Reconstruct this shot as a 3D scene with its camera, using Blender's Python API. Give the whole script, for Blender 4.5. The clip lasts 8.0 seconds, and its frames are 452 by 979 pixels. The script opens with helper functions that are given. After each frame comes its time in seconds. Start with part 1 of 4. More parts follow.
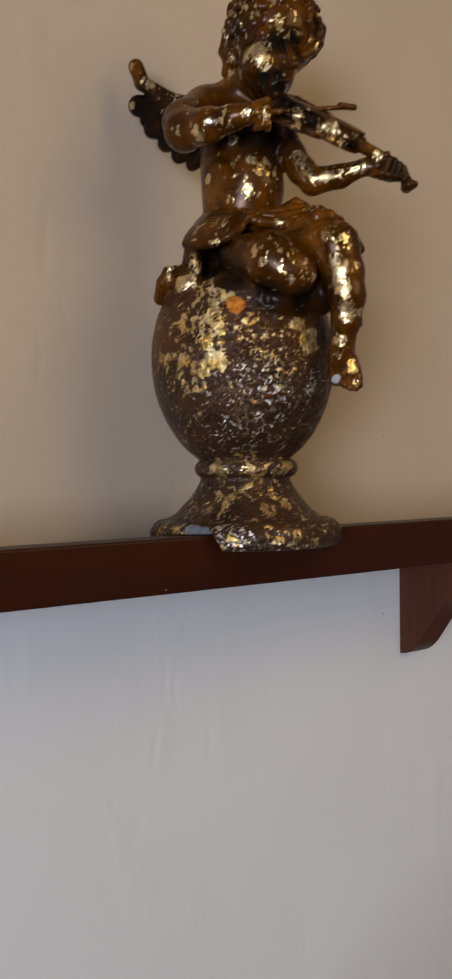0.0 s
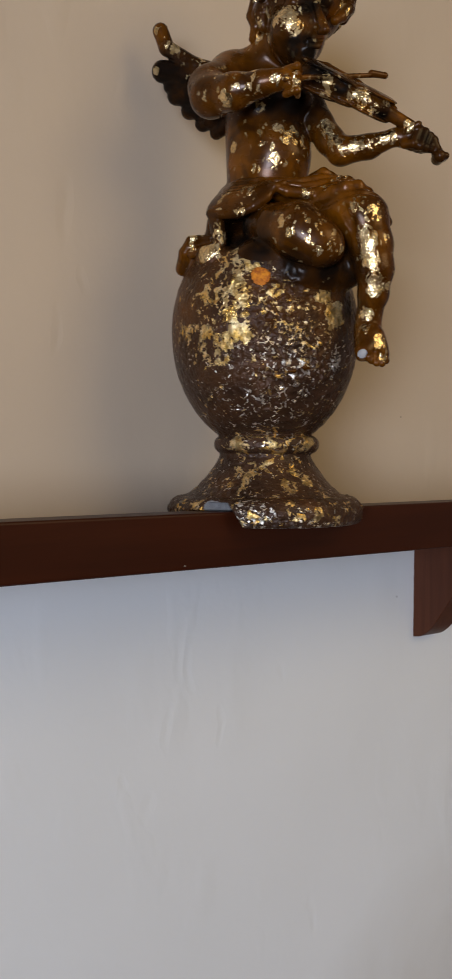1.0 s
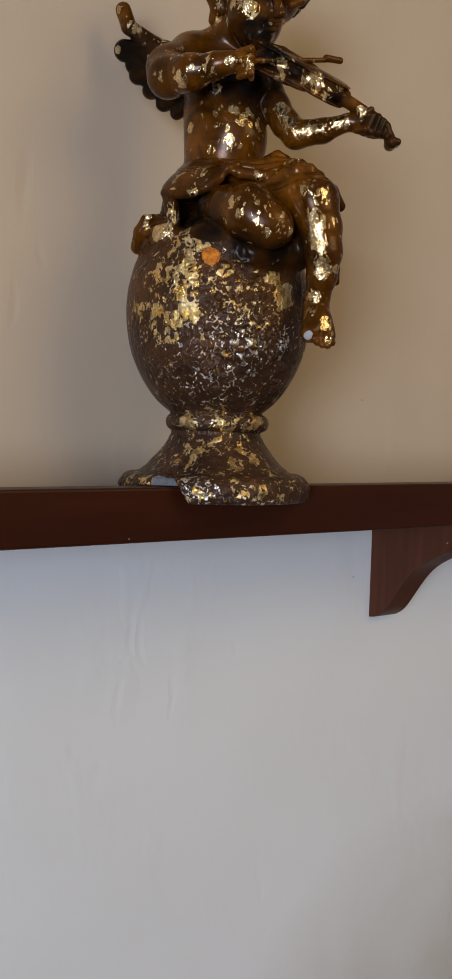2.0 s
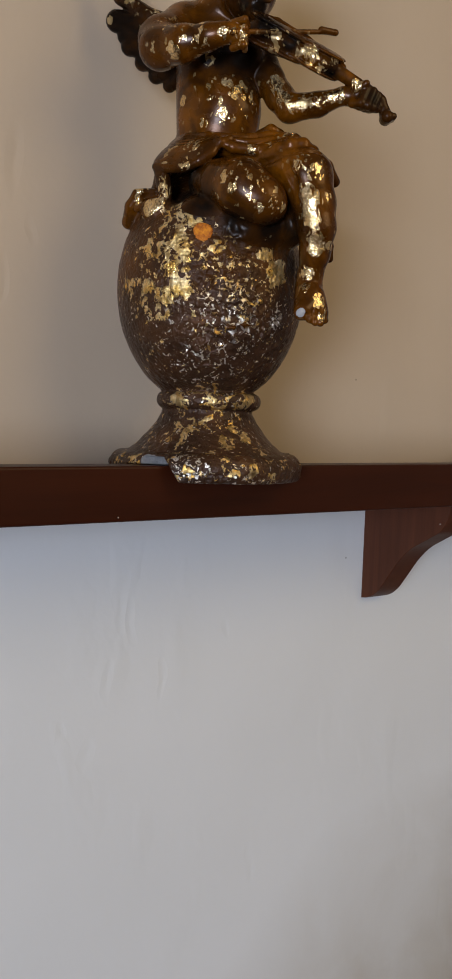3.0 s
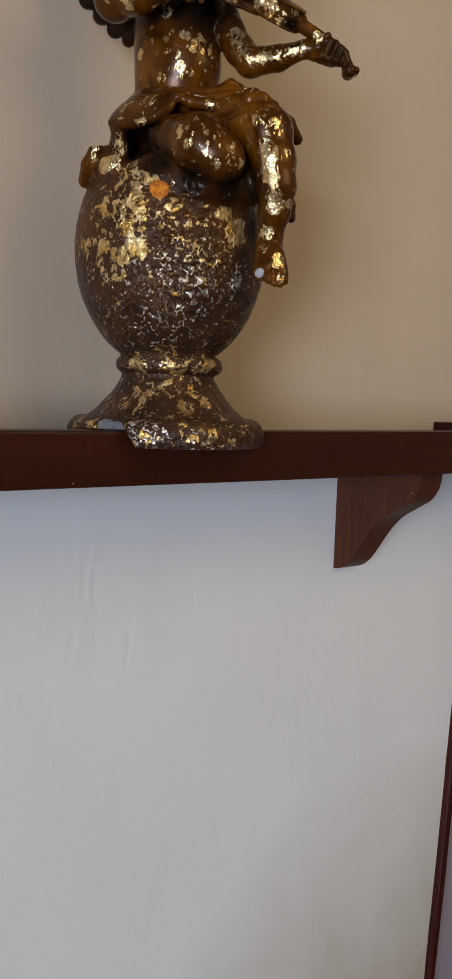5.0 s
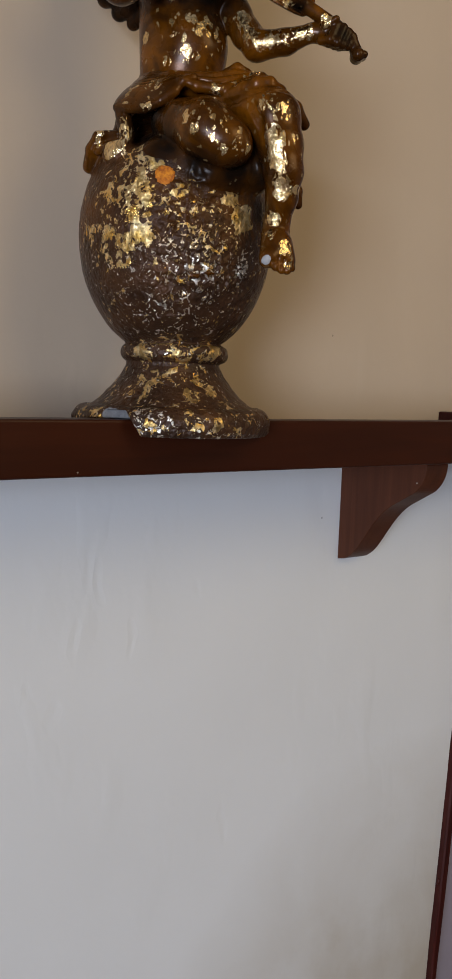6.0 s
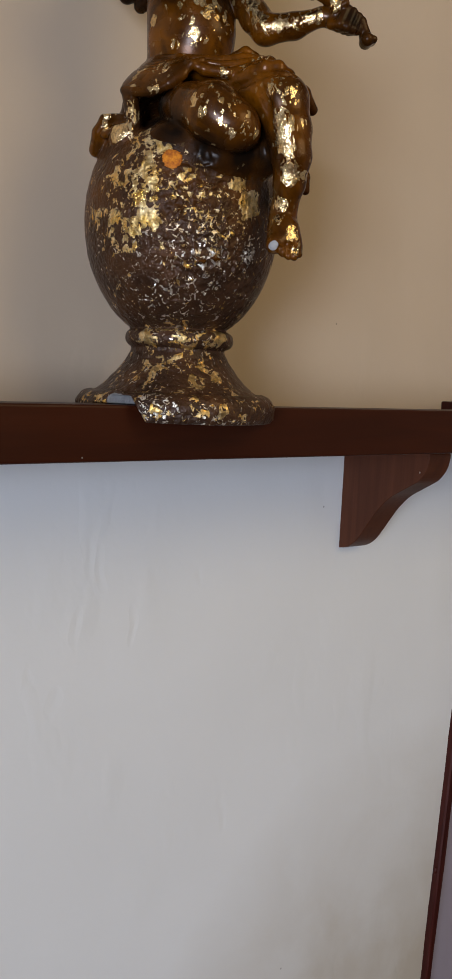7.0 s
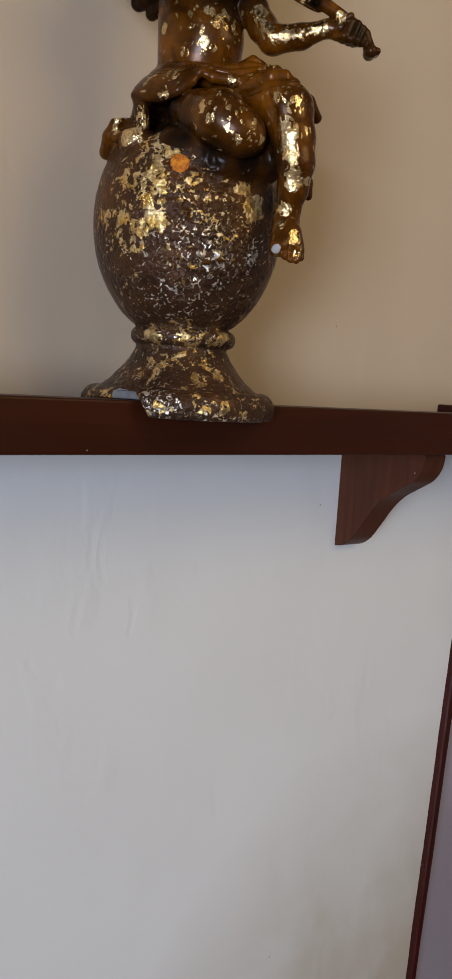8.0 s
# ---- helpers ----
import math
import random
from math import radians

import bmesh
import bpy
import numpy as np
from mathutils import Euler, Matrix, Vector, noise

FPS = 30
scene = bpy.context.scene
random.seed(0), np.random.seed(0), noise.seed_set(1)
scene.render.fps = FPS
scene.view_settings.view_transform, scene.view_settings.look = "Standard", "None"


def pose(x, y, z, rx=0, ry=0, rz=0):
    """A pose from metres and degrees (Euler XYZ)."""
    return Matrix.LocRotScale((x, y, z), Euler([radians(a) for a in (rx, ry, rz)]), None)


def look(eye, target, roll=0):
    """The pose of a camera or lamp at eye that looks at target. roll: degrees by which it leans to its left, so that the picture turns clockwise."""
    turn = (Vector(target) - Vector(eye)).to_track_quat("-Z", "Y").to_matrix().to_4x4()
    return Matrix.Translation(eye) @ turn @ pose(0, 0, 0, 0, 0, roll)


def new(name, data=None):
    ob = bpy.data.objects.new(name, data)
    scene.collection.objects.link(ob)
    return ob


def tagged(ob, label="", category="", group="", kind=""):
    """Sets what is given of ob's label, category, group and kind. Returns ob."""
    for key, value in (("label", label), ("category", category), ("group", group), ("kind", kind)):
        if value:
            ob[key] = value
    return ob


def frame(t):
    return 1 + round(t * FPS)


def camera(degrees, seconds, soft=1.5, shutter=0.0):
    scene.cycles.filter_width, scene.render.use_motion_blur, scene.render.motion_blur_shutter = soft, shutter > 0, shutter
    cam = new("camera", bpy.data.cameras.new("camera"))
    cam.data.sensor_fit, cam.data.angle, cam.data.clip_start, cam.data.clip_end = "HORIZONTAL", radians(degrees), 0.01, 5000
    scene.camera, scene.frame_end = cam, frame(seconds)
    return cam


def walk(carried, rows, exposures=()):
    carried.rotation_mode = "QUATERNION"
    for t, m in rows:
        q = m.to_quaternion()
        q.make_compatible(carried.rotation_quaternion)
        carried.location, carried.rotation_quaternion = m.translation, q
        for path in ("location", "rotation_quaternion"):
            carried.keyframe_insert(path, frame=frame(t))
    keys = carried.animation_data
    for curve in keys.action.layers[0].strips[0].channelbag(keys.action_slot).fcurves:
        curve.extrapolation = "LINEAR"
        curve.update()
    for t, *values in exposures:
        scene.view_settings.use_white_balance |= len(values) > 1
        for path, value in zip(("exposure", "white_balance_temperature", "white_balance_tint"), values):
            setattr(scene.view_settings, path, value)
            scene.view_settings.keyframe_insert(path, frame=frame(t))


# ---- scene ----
Z0 = 1.40            # height of the shelf's front lip above the floor
LENS = 25.97
cam = camera(LENS, 8.0, soft=1.5, shutter=0.5)
# seconds, eye x, y, height over the lip, heading to the right of the wall's normal, pitch, lean
ROWS = [
    (0.0, -0.8913, -0.8078, 0.0574, 37.864, -1.366, -0.819),
    (0.5, -0.907, -0.7747, 0.0454, 38.089, -2.005, -0.592),
    (1.0, -0.8955, -0.785, 0.0498, 37.883, -2.28, 0.215),
    (1.5, -0.8719, -0.8083, 0.0441, 38.418, -2.694, 1.182),
    (2.0, -0.8733, -0.8229, 0.046, 38.163, -3.287, 1.659),
    (3.5, -0.8537, -0.8199, 0.0425, 38.523, -4.888, 2.156),
    (4.0, -0.8399, -0.826, 0.04, 38.564, -5.312, 2.125),
    (4.5, -0.8327, -0.8274, 0.0363, 38.672, -5.525, 2.043),
    (6.0, -0.8312, -0.8184, 0.0331, 38.755, -6.292, 2.114),
    (6.5, -0.8295, -0.8131, 0.0293, 38.909, -6.55, 2.374),
    (7.0, -0.8351, -0.813, 0.0295, 38.993, -6.834, 2.632),
    (7.5, -0.8356, -0.817, 0.0311, 39.024, -6.887, 2.86),
    (8.0, -0.8517, -0.8323, 0.0267, 39.091, -6.737, 3.778),
]


def heading(x, y, z, yaw, pitch, lean):
    a, b = radians(yaw), radians(pitch)
    eye = Vector((x, y, Z0 + z))
    return look(eye, eye + Vector((math.sin(a) * math.cos(b), math.cos(a) * math.cos(b), math.sin(b))), lean)


walk(cam, [(t, heading(*row)) for t, *row in ROWS], exposures=[(0.0, -0.12, 6640, 11.5), (0.6, -0.04, 6580, 11), (1.2, 0.0, 6500, 10), (6.0, 0.0, 6500, 10), (7.0, 0.06, 6500, 10), (8.0, 0.05, 6500, 10)])

# ---- light ----
# room: x -3.4 to 1.6, y -4.2 to 0, height 2.6
X0, X1, Y0, H = -3.4, 1.6, -4.2, 2.6
world = bpy.data.worlds.new("world")
scene.world = world
world.use_nodes = True
wn = world.node_tree.nodes
sky = wn.new("ShaderNodeTexSky")
sky.sky_type, sky.sun_disc = "NISHITA", False
sky.sun_elevation, sky.sun_rotation = radians(38), radians(200)
world.node_tree.links.new(sky.outputs[0], wn["Background"].inputs[0])
wn["Background"].inputs[1].default_value = 0.10


def area_lamp(name, m, w, h, power, colour):
    lamp = bpy.data.lights.new(name, "AREA")
    lamp.shape, lamp.size, lamp.size_y, lamp.energy, lamp.color = "RECTANGLE", w, h, power, colour
    ob = new(name, lamp)
    ob.matrix_world = m
    return ob


# daylight in the window's opening in the side wall
WIN = (-3.4, -2.0, 0.80, 2.00)     # y0, y1, z0, z1
area_lamp("window_daylight", look((X0 + 0.02, -2.7, 1.40), (0, -2.7, 1.40)), 1.36, 1.16, 147, (0.75, 0.83, 1.0))
# warm hanging lamp at the back of the room
globe = bpy.data.lights.new("hanging_lamp_glow", "POINT")
globe.energy, globe.color, globe.shadow_soft_size = 29, (1.0, 0.775, 0.40), 0.50
new("hanging_lamp_glow", globe).location = (0.05, -1.5, 2.22)

# ---- materials ----


def material(name):
    m = bpy.data.materials.new(name)
    m.use_nodes = True
    return m, m.node_tree, m.node_tree.nodes["Principled BSDF"]


def node(tree, kind, **values):
    n = tree.nodes.new("ShaderNode" + kind)
    for key, value in values.items():
        n.inputs[key.replace("_", " ")].default_value = value
    return n


def coords(tree, scale=(1, 1, 1)):
    c, m = node(tree, "TexCoord"), node(tree, "Mapping", Scale=scale)
    tree.links.new(c.outputs["Object"], m.inputs[0])
    return m.outputs[0]


def noise_tex(tree, vec, scale, detail=4.0, rough=0.55, distort=0.0):
    n = node(tree, "TexNoise", Scale=scale, Detail=detail, Roughness=rough, Distortion=distort)
    tree.links.new(vec, n.inputs["Vector"])
    return n.outputs["Fac"]


def ramp(tree, fac, stops):
    n = node(tree, "ValToRGB")
    e = n.color_ramp.elements
    while len(e) < len(stops):
        e.new(0.5)
    for item, (at, col) in zip(e, stops):
        item.position, item.color = at, (*col, 1) if len(col) == 3 else col
    tree.links.new(fac, n.inputs[0])
    return n.outputs[0]


def grey(v):
    return (v, v, v)


def calc(tree, op, a, b=None, clamp=False):
    n = node(tree, "Math")
    n.operation, n.use_clamp = op, clamp
    for i, v in enumerate((a, b)):
        if v is None:
            continue
        if isinstance(v, (int, float)):
            n.inputs[i].default_value = v
        else:
            tree.links.new(v, n.inputs[i])
    return n.outputs[0]


def blend(tree, fac, a, b, mode="MIX"):
    n = tree.nodes.new("ShaderNodeMix")
    n.data_type, n.blend_type = "RGBA", mode
    for i, v in ((0, fac), (6, a), (7, b)):
        if isinstance(v, (int, float)):
            n.inputs[i].default_value = v
        elif isinstance(v, tuple):
            n.inputs[i].default_value = (*v, 1)
        else:
            tree.links.new(v, n.inputs[i])
    return n.outputs[2]


def bump(tree, bsdf, height, strength, distance, base=None):
    n = node(tree, "Bump", Strength=strength, Distance=distance)
    tree.links.new(height, n.inputs["Height"])
    if base is not None:
        tree.links.new(base, n.inputs["Normal"])
    tree.links.new(n.outputs[0], bsdf.inputs["Normal"])
    return n.outputs[0]


def near(tree, v, place, radius):
    """1 at a place of the object, falling to 0 at the radius."""
    n = tree.nodes.new("ShaderNodeVectorMath")
    n.operation = "DISTANCE"
    tree.links.new(v, n.inputs[0])
    n.inputs[1].default_value = place
    return calc(tree, "SUBTRACT", 1.0, calc(tree, "DIVIDE", n.outputs["Value"], radius), clamp=True)


def plaster(name, colour, second, shade_at=None, marks=(), specks=()):
    m, tree, bsdf = material(name)
    v = coords(tree)
    broad, fine = noise_tex(tree, v, 1.7, 3), noise_tex(tree, v, 9.0, 5)
    col = blend(tree, ramp(tree, broad, [(0.35, grey(0)), (0.7, grey(1))]), colour, second)
    col = blend(tree, calc(tree, "MULTIPLY", ramp(tree, fine, [(0.45, grey(0)), (0.75, grey(1))]), 0.25), col, second)
    if shade_at:
        # the wall's warm shade low on the right, mixed into the paint colour
        spot = calc(tree, "MULTIPLY", near(tree, v, shade_at, 0.50), ramp(tree, noise_tex(tree, v, 6.0, 5, 0.55, 0.4), [(0.34, grey(0.6)), (0.66, grey(1))]))
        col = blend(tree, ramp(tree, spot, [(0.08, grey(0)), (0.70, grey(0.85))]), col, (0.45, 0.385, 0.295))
    for place in specks:
        # a dark pinhole
        col = blend(tree, ramp(tree, near(tree, v, place, 0.0019), [(0.25, grey(0)), (0.45, grey(0.5))]), col, (0.10, 0.085, 0.07))
    tree.links.new(col, bsdf.inputs["Base Color"])
    bsdf.inputs["Roughness"].default_value = 0.62
    waves = noise_tex(tree, coords(tree, (1.0, 1.0, 0.55)), 7.0, 4, 0.45, 0.3)
    first = node(tree, "Bump", Strength=0.45, Distance=0.006)
    tree.links.new(waves, first.inputs["Height"])
    # long shallow dents of the trowel, in patches
    dents = ramp(tree, noise_tex(tree, coords(tree, (1.0, 1.0, 0.5)), 24.0, 2, 0.40, 0.2), [(0.54, grey(0)), (0.78, grey(1))])
    where = ramp(tree, noise_tex(tree, v, 3.4, 2), [(0.44, grey(0)), (0.58, grey(1))])
    second = node(tree, "Bump", Strength=0.22, Distance=0.0030)
    dents = calc(tree, "MULTIPLY", dents, where)
    bent = node(tree, "TexNoise", Scale=14.0, Detail=2.0)
    tree.links.new(v, bent.inputs["Vector"])
    tall = tree.nodes.new("ShaderNodeVectorMath")
    tall.operation = "MULTIPLY_ADD"
    tree.links.new(bent.outputs["Color"], tall.inputs[0])
    tall.inputs[1].default_value = (0.036, 0.0, 0.030)
    tree.links.new(coords(tree, (1.0, 1.0, 0.30)), tall.inputs[2])
    for x, z, size in marks:
        dents = calc(tree, "SUBTRACT", dents, calc(tree, "MULTIPLY", near(tree, tall.outputs[0], (x + 0.018, 0.0, 0.30 * z + 0.015), size), 0.85))
    tree.links.new(dents, second.inputs["Height"])
    tree.links.new(first.outputs[0], second.inputs["Normal"])
    bump(tree, bsdf, noise_tex(tree, v, 150.0, 3), 0.12, 0.001, second.outputs[0])
    return m


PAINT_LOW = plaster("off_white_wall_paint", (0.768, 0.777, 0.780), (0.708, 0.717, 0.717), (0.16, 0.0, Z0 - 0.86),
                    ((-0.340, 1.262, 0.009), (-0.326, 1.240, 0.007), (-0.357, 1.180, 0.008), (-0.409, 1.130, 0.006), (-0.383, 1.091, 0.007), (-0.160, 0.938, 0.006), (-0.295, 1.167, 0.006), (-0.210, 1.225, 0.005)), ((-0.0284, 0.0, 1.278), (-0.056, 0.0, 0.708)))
PAINT_TOP = plaster("beige_wall_paint", (0.56, 0.444, 0.326), (0.50, 0.402, 0.304), None, ((-0.470, 1.66, 0.009), (-0.450, 1.60, 0.007), (-0.480, 1.55, 0.006)), ((-0.025, 0.0, 1.490),))
PAINT_ROOM = plaster("tan_room_paint", (0.23, 0.19, 0.152), (0.20, 0.168, 0.136))
LILAC = plaster("lilac_grey_paint", (0.33, 0.29, 0.33), (0.27, 0.235, 0.27))


def stained_wood(name, dark, light, rough, along="x", gloss=0.18):
    m, tree, bsdf = material(name)
    s = {"x": (1.5, 22, 22), "z": (22, 22, 1.5), "y": (22, 1.5, 22)}[along]
    grain = noise_tex(tree, coords(tree, s), 3.0, 6, 0.6, 0.8)
    broad = noise_tex(tree, coords(tree), 6.0, 3)
    col = ramp(tree, grain, [(0.3, dark), (0.72, light)])
    col = blend(tree, calc(tree, "MULTIPLY", broad, 0.5), col, dark)
    tree.links.new(col, bsdf.inputs["Base Color"])
    tree.links.new(ramp(tree, broad, [(0.3, grey(rough - 0.07)), (0.7, grey(rough + 0.08))]), bsdf.inputs["Roughness"])
    bsdf.inputs["Specular IOR Level"].default_value = gloss
    bump(tree, bsdf, grain, 0.12, 0.0006)
    return m


WOOD = stained_wood("mahogany_stain", (0.026, 0.0055, 0.0018), (0.047, 0.0100, 0.0030), 0.40)
WOOD_V = stained_wood("mahogany_bracket", (0.060, 0.0185, 0.0088), (0.112, 0.036, 0.0165), 0.5, "z", 0.16)
WOOD_TRIM = stained_wood("mahogany_trim", (0.028, 0.005, 0.004), (0.070, 0.013, 0.009), 0.4, "z")
FLOOR = stained_wood("floor_boards", (0.06, 0.033, 0.018), (0.11, 0.06, 0.035), 0.45)


def plain(name, colour, rough=0.5, metal=0.0):
    m, tree, bsdf = material(name)
    bsdf.inputs["Base Color"].default_value = (*colour, 1)
    bsdf.inputs["Roughness"].default_value, bsdf.inputs["Metallic"].default_value = rough, metal
    return m


STEEL = plain("nail_steel", (0.5, 0.48, 0.45), 0.4, 1.0)
WHITE = plain("white_lacquer", (0.78, 0.78, 0.77), 0.4)


def streak(a, b, count, radius, share):
    """Spots in a row from a to b."""
    return [(*(p + (q - p) * i / (count - 1) for p, q in zip(a, b)), radius, share) for i in range(count)]


# where gold leaf has lasted: breadth, towards the viewer, height, radius, share that is left
LEAF_TRUNK = ((0.0066, 0.042, 0.2914, 0.0065, 0.80), (0.0188, 0.041, 0.3128, 0.0060, 0.60), (0.0143, 0.042, 0.3073, 0.0050, 0.50), (-0.0107, 0.036, 0.2844, 0.0045, 0.55), (-0.0281, 0.020, 0.3078, 0.0055, 0.45),
              (0.0028, 0.042, 0.3022, 0.0050, 0.35), (0.0193, 0.041, 0.2968, 0.0090, 0.20), (0.0324, 0.033, 0.3000, 0.0080, 0.26), (0.0120, 0.041, 0.3060, 0.0240, 0.12), (-0.0060, 0.038, 0.3170, 0.0060, 0.22))
LEAF_ARMS = (*streak((0.0490, 0.036, 0.3235), (0.0560, 0.044, 0.3070), 4, 0.0072, 0.98), *streak((0.0640, 0.047, 0.2995), (0.0995, 0.056, 0.3080), 9, 0.0064, 0.80), (-0.0373, 0.067, 0.3313, 0.0075, 0.85),
             (-0.0272, 0.073, 0.3360, 0.0075, 0.28), (-0.0450, 0.042, 0.3660, 0.0085, 0.25), (0.0019, 0.084, 0.3408, 0.0050, 0.65), (0.0158, 0.088, 0.3400, 0.0095, 0.26), (-0.0155, 0.078, 0.3394, 0.0110, 0.20), (-0.0300, 0.050, 0.3500, 0.0420, 0.07))
LEAF_VIOLIN = ((0.0724, 0.070, 0.3322, 0.0085, 0.75), (0.0828, 0.070, 0.3257, 0.0065, 0.70), (0.0945, 0.067, 0.3310, 0.0065, 0.55), (0.1118, 0.063, 0.3141, 0.0050, 0.80), (0.0640, 0.069, 0.3340, 0.0060, 0.30), (0.0500, 0.078, 0.3480, 0.0200, 0.14))
LEAF_CLOTH = ((-0.0180, 0.053, 0.2643, 0.0095, 0.55), (0.0288, 0.065, 0.2596, 0.0075, 0.60), (0.0447, 0.065, 0.2625, 0.0055, 0.45), (-0.0254, 0.061, 0.2462, 0.0065, 0.40), (-0.0375, 0.048, 0.2559, 0.0110, 0.26), (-0.0436, 0.050, 0.2279, 0.0085, 0.60),
              (-0.0399, 0.052, 0.2198, 0.0070, 0.60), (-0.0490, 0.052, 0.2110, 0.0105, 1.10), (-0.0609, 0.033, 0.2254, 0.0085, 0.36), (0.0560, 0.050, 0.2740, 0.0090, 0.30))
LEAF_KNEE = ((0.0122, 0.098, 0.2203, 0.0070, 0.30), (0.0295, 0.101, 0.2236, 0.0090, 0.34), (0.0266, 0.101, 0.2129, 0.0060, 0.22), (0.0467, 0.098, 0.2082, 0.0085, 0.34), (0.0065, 0.093, 0.2308, 0.0085, 0.30), (0.0349, 0.097, 0.2315, 0.0090, 0.30), (0.0200, 0.098, 0.2220, 0.0280, 0.10))
LEAF_LEG = (*streak((0.0705, 0.0945, 0.2190), (0.0765, 0.0940, 0.1985), 5, 0.0082, 1.15), *streak((0.0765, 0.094, 0.1960), (0.0780, 0.092, 0.1890), 2, 0.0060, 0.70), *streak((0.0790, 0.091, 0.1850), (0.0798, 0.090, 0.1770), 3, 0.0068, 1.15),
            (0.0763, 0.080, 0.1600, 0.0070, 0.70), (0.0735, 0.083, 0.1480, 0.0060, 0.55), (0.0859, 0.089, 0.1370, 0.0068, 0.90), (0.0769, 0.094, 0.2386, 0.0100, 0.36), (0.0675, 0.092, 0.2432, 0.0110, 0.24), (0.0918, 0.086, 0.1804, 0.0060, 0.50), (0.0897, 0.088, 0.1240, 0.0055, 0.40), (0.0850, 0.090, 0.2000, 0.0320, 0.05))
LEAF_HEAD = ((0.0300, 0.055, 0.4271, 0.0085, 0.80), (0.0120, 0.058, 0.4020, 0.0130, 0.80), (0.0180, 0.060, 0.3940, 0.0080, 1.00), (0.0106, 0.034, 0.3852, 0.0060, 0.45), (0.0363, 0.060, 0.3853, 0.0045, 0.40), (0.0400, 0.066, 0.3935, 0.0045, 0.40), (0.0200, 0.020, 0.4500, 0.0620, 0.12), (-0.0080, 0.027, 0.4110, 0.0070, 0.50),
             (-0.0797, -0.026, 0.4096, 0.0075, 0.45), (-0.0533, -0.019, 0.3959, 0.0080, 0.50), (-0.0890, -0.028, 0.4218, 0.0085, 0.16), (-0.0659, -0.021, 0.3796, 0.0045, 0.60), (-0.0965, -0.030, 0.3890, 0.0050, 0.70))
# the same on the gritty ball and foot
LEAF_BALL = ((-0.0207, 0.070, 0.2012, 0.0230, 0.30), (-0.0284, 0.074, 0.1750, 0.0220, 0.32), (-0.0280, 0.076, 0.1570, 0.0210, 0.42), (-0.0232, 0.079, 0.1430, 0.0140, 0.34), (-0.0518, 0.061, 0.1465, 0.0150, 0.34), (-0.0404, 0.069, 0.1353, 0.0160, 0.34), (-0.0424, 0.066, 0.1230, 0.0170, 0.28), (-0.0684, 0.042, 0.1485, 0.0150, 0.26),
             (-0.0481, 0.063, 0.1739, 0.0200, 0.24), (0.0530, 0.063, 0.1610, 0.0130, 0.72), (0.0444, 0.069, 0.1728, 0.0170, 0.26), (0.0309, 0.076, 0.1814, 0.0170, 0.22), (-0.0030, 0.080, 0.1680, 0.0360, 0.16), (0.0240, 0.081, 0.1530, 0.0380, 0.15), (-0.0378, 0.064, 0.1931, 0.0190, 0.20), (-0.0500, 0.060, 0.1150, 0.0300, 0.10), (0.0000, 0.080, 0.1400, 0.0700, 0.07))
LEAF_FOOT = ((-0.0180, 0.044, 0.0320, 0.0200, 0.25), (-0.0208, 0.052, 0.0212, 0.0130, 0.24), (0.0260, 0.043, 0.0330, 0.0085, 0.34), (0.0330, 0.045, 0.0250, 0.0085, 0.40), (0.0050, 0.050, 0.0300, 0.0220, 0.19), (-0.0241, 0.037, 0.0535, 0.0140, 0.33), (0.0047, 0.046, 0.0531, 0.0220, 0.29), (0.0329, 0.036, 0.0549, 0.0150, 0.35),
             (-0.0305, 0.070, 0.0095, 0.0120, 0.20), (0.0230, 0.081, 0.0044, 0.0140, 0.30), (-0.0162, 0.084, -0.0044, 0.0180, 0.26), (-0.0600, 0.056, 0.0033, 0.0150, 0.28), (-0.0720, 0.036, 0.0045, 0.0120, 0.26), (0.0706, 0.054, 0.0007, 0.0160, 0.22), (0.0450, 0.072, -0.0040, 0.0300, 0.14), (0.0000, 0.050, 0.0200, 0.0700, 0.10))
# black patina with the shade of hollows painted in, and the breaks' bare plaster
PATINA_SHADE = ((-0.0780, -0.030, 0.3760, 0.0320, 1.00), (-0.0860, -0.030, 0.3920, 0.0170, 0.95), (-0.0600, -0.026, 0.3660, 0.0300, 1.00), (-0.0480, -0.028, 0.3470, 0.0280, 0.90), (-0.0760, -0.028, 0.4060, 0.0130, 0.60), (0.0213, 0.053, 0.3795, 0.0150, 0.97), (0.0310, 0.056, 0.3740, 0.0130, 0.95), (0.0310, 0.060, 0.4110, 0.0150, 0.85), (0.0440, 0.056, 0.4140, 0.0160, 0.75), (0.0310, 0.060, 0.3820, 0.0120, 0.88),
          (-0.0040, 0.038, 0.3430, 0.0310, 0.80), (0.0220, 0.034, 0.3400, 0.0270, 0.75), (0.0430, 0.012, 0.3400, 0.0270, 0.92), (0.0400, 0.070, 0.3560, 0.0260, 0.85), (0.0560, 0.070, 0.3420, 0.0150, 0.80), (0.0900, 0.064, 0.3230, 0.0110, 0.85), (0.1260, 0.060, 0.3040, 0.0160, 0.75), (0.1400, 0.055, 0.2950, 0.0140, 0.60))
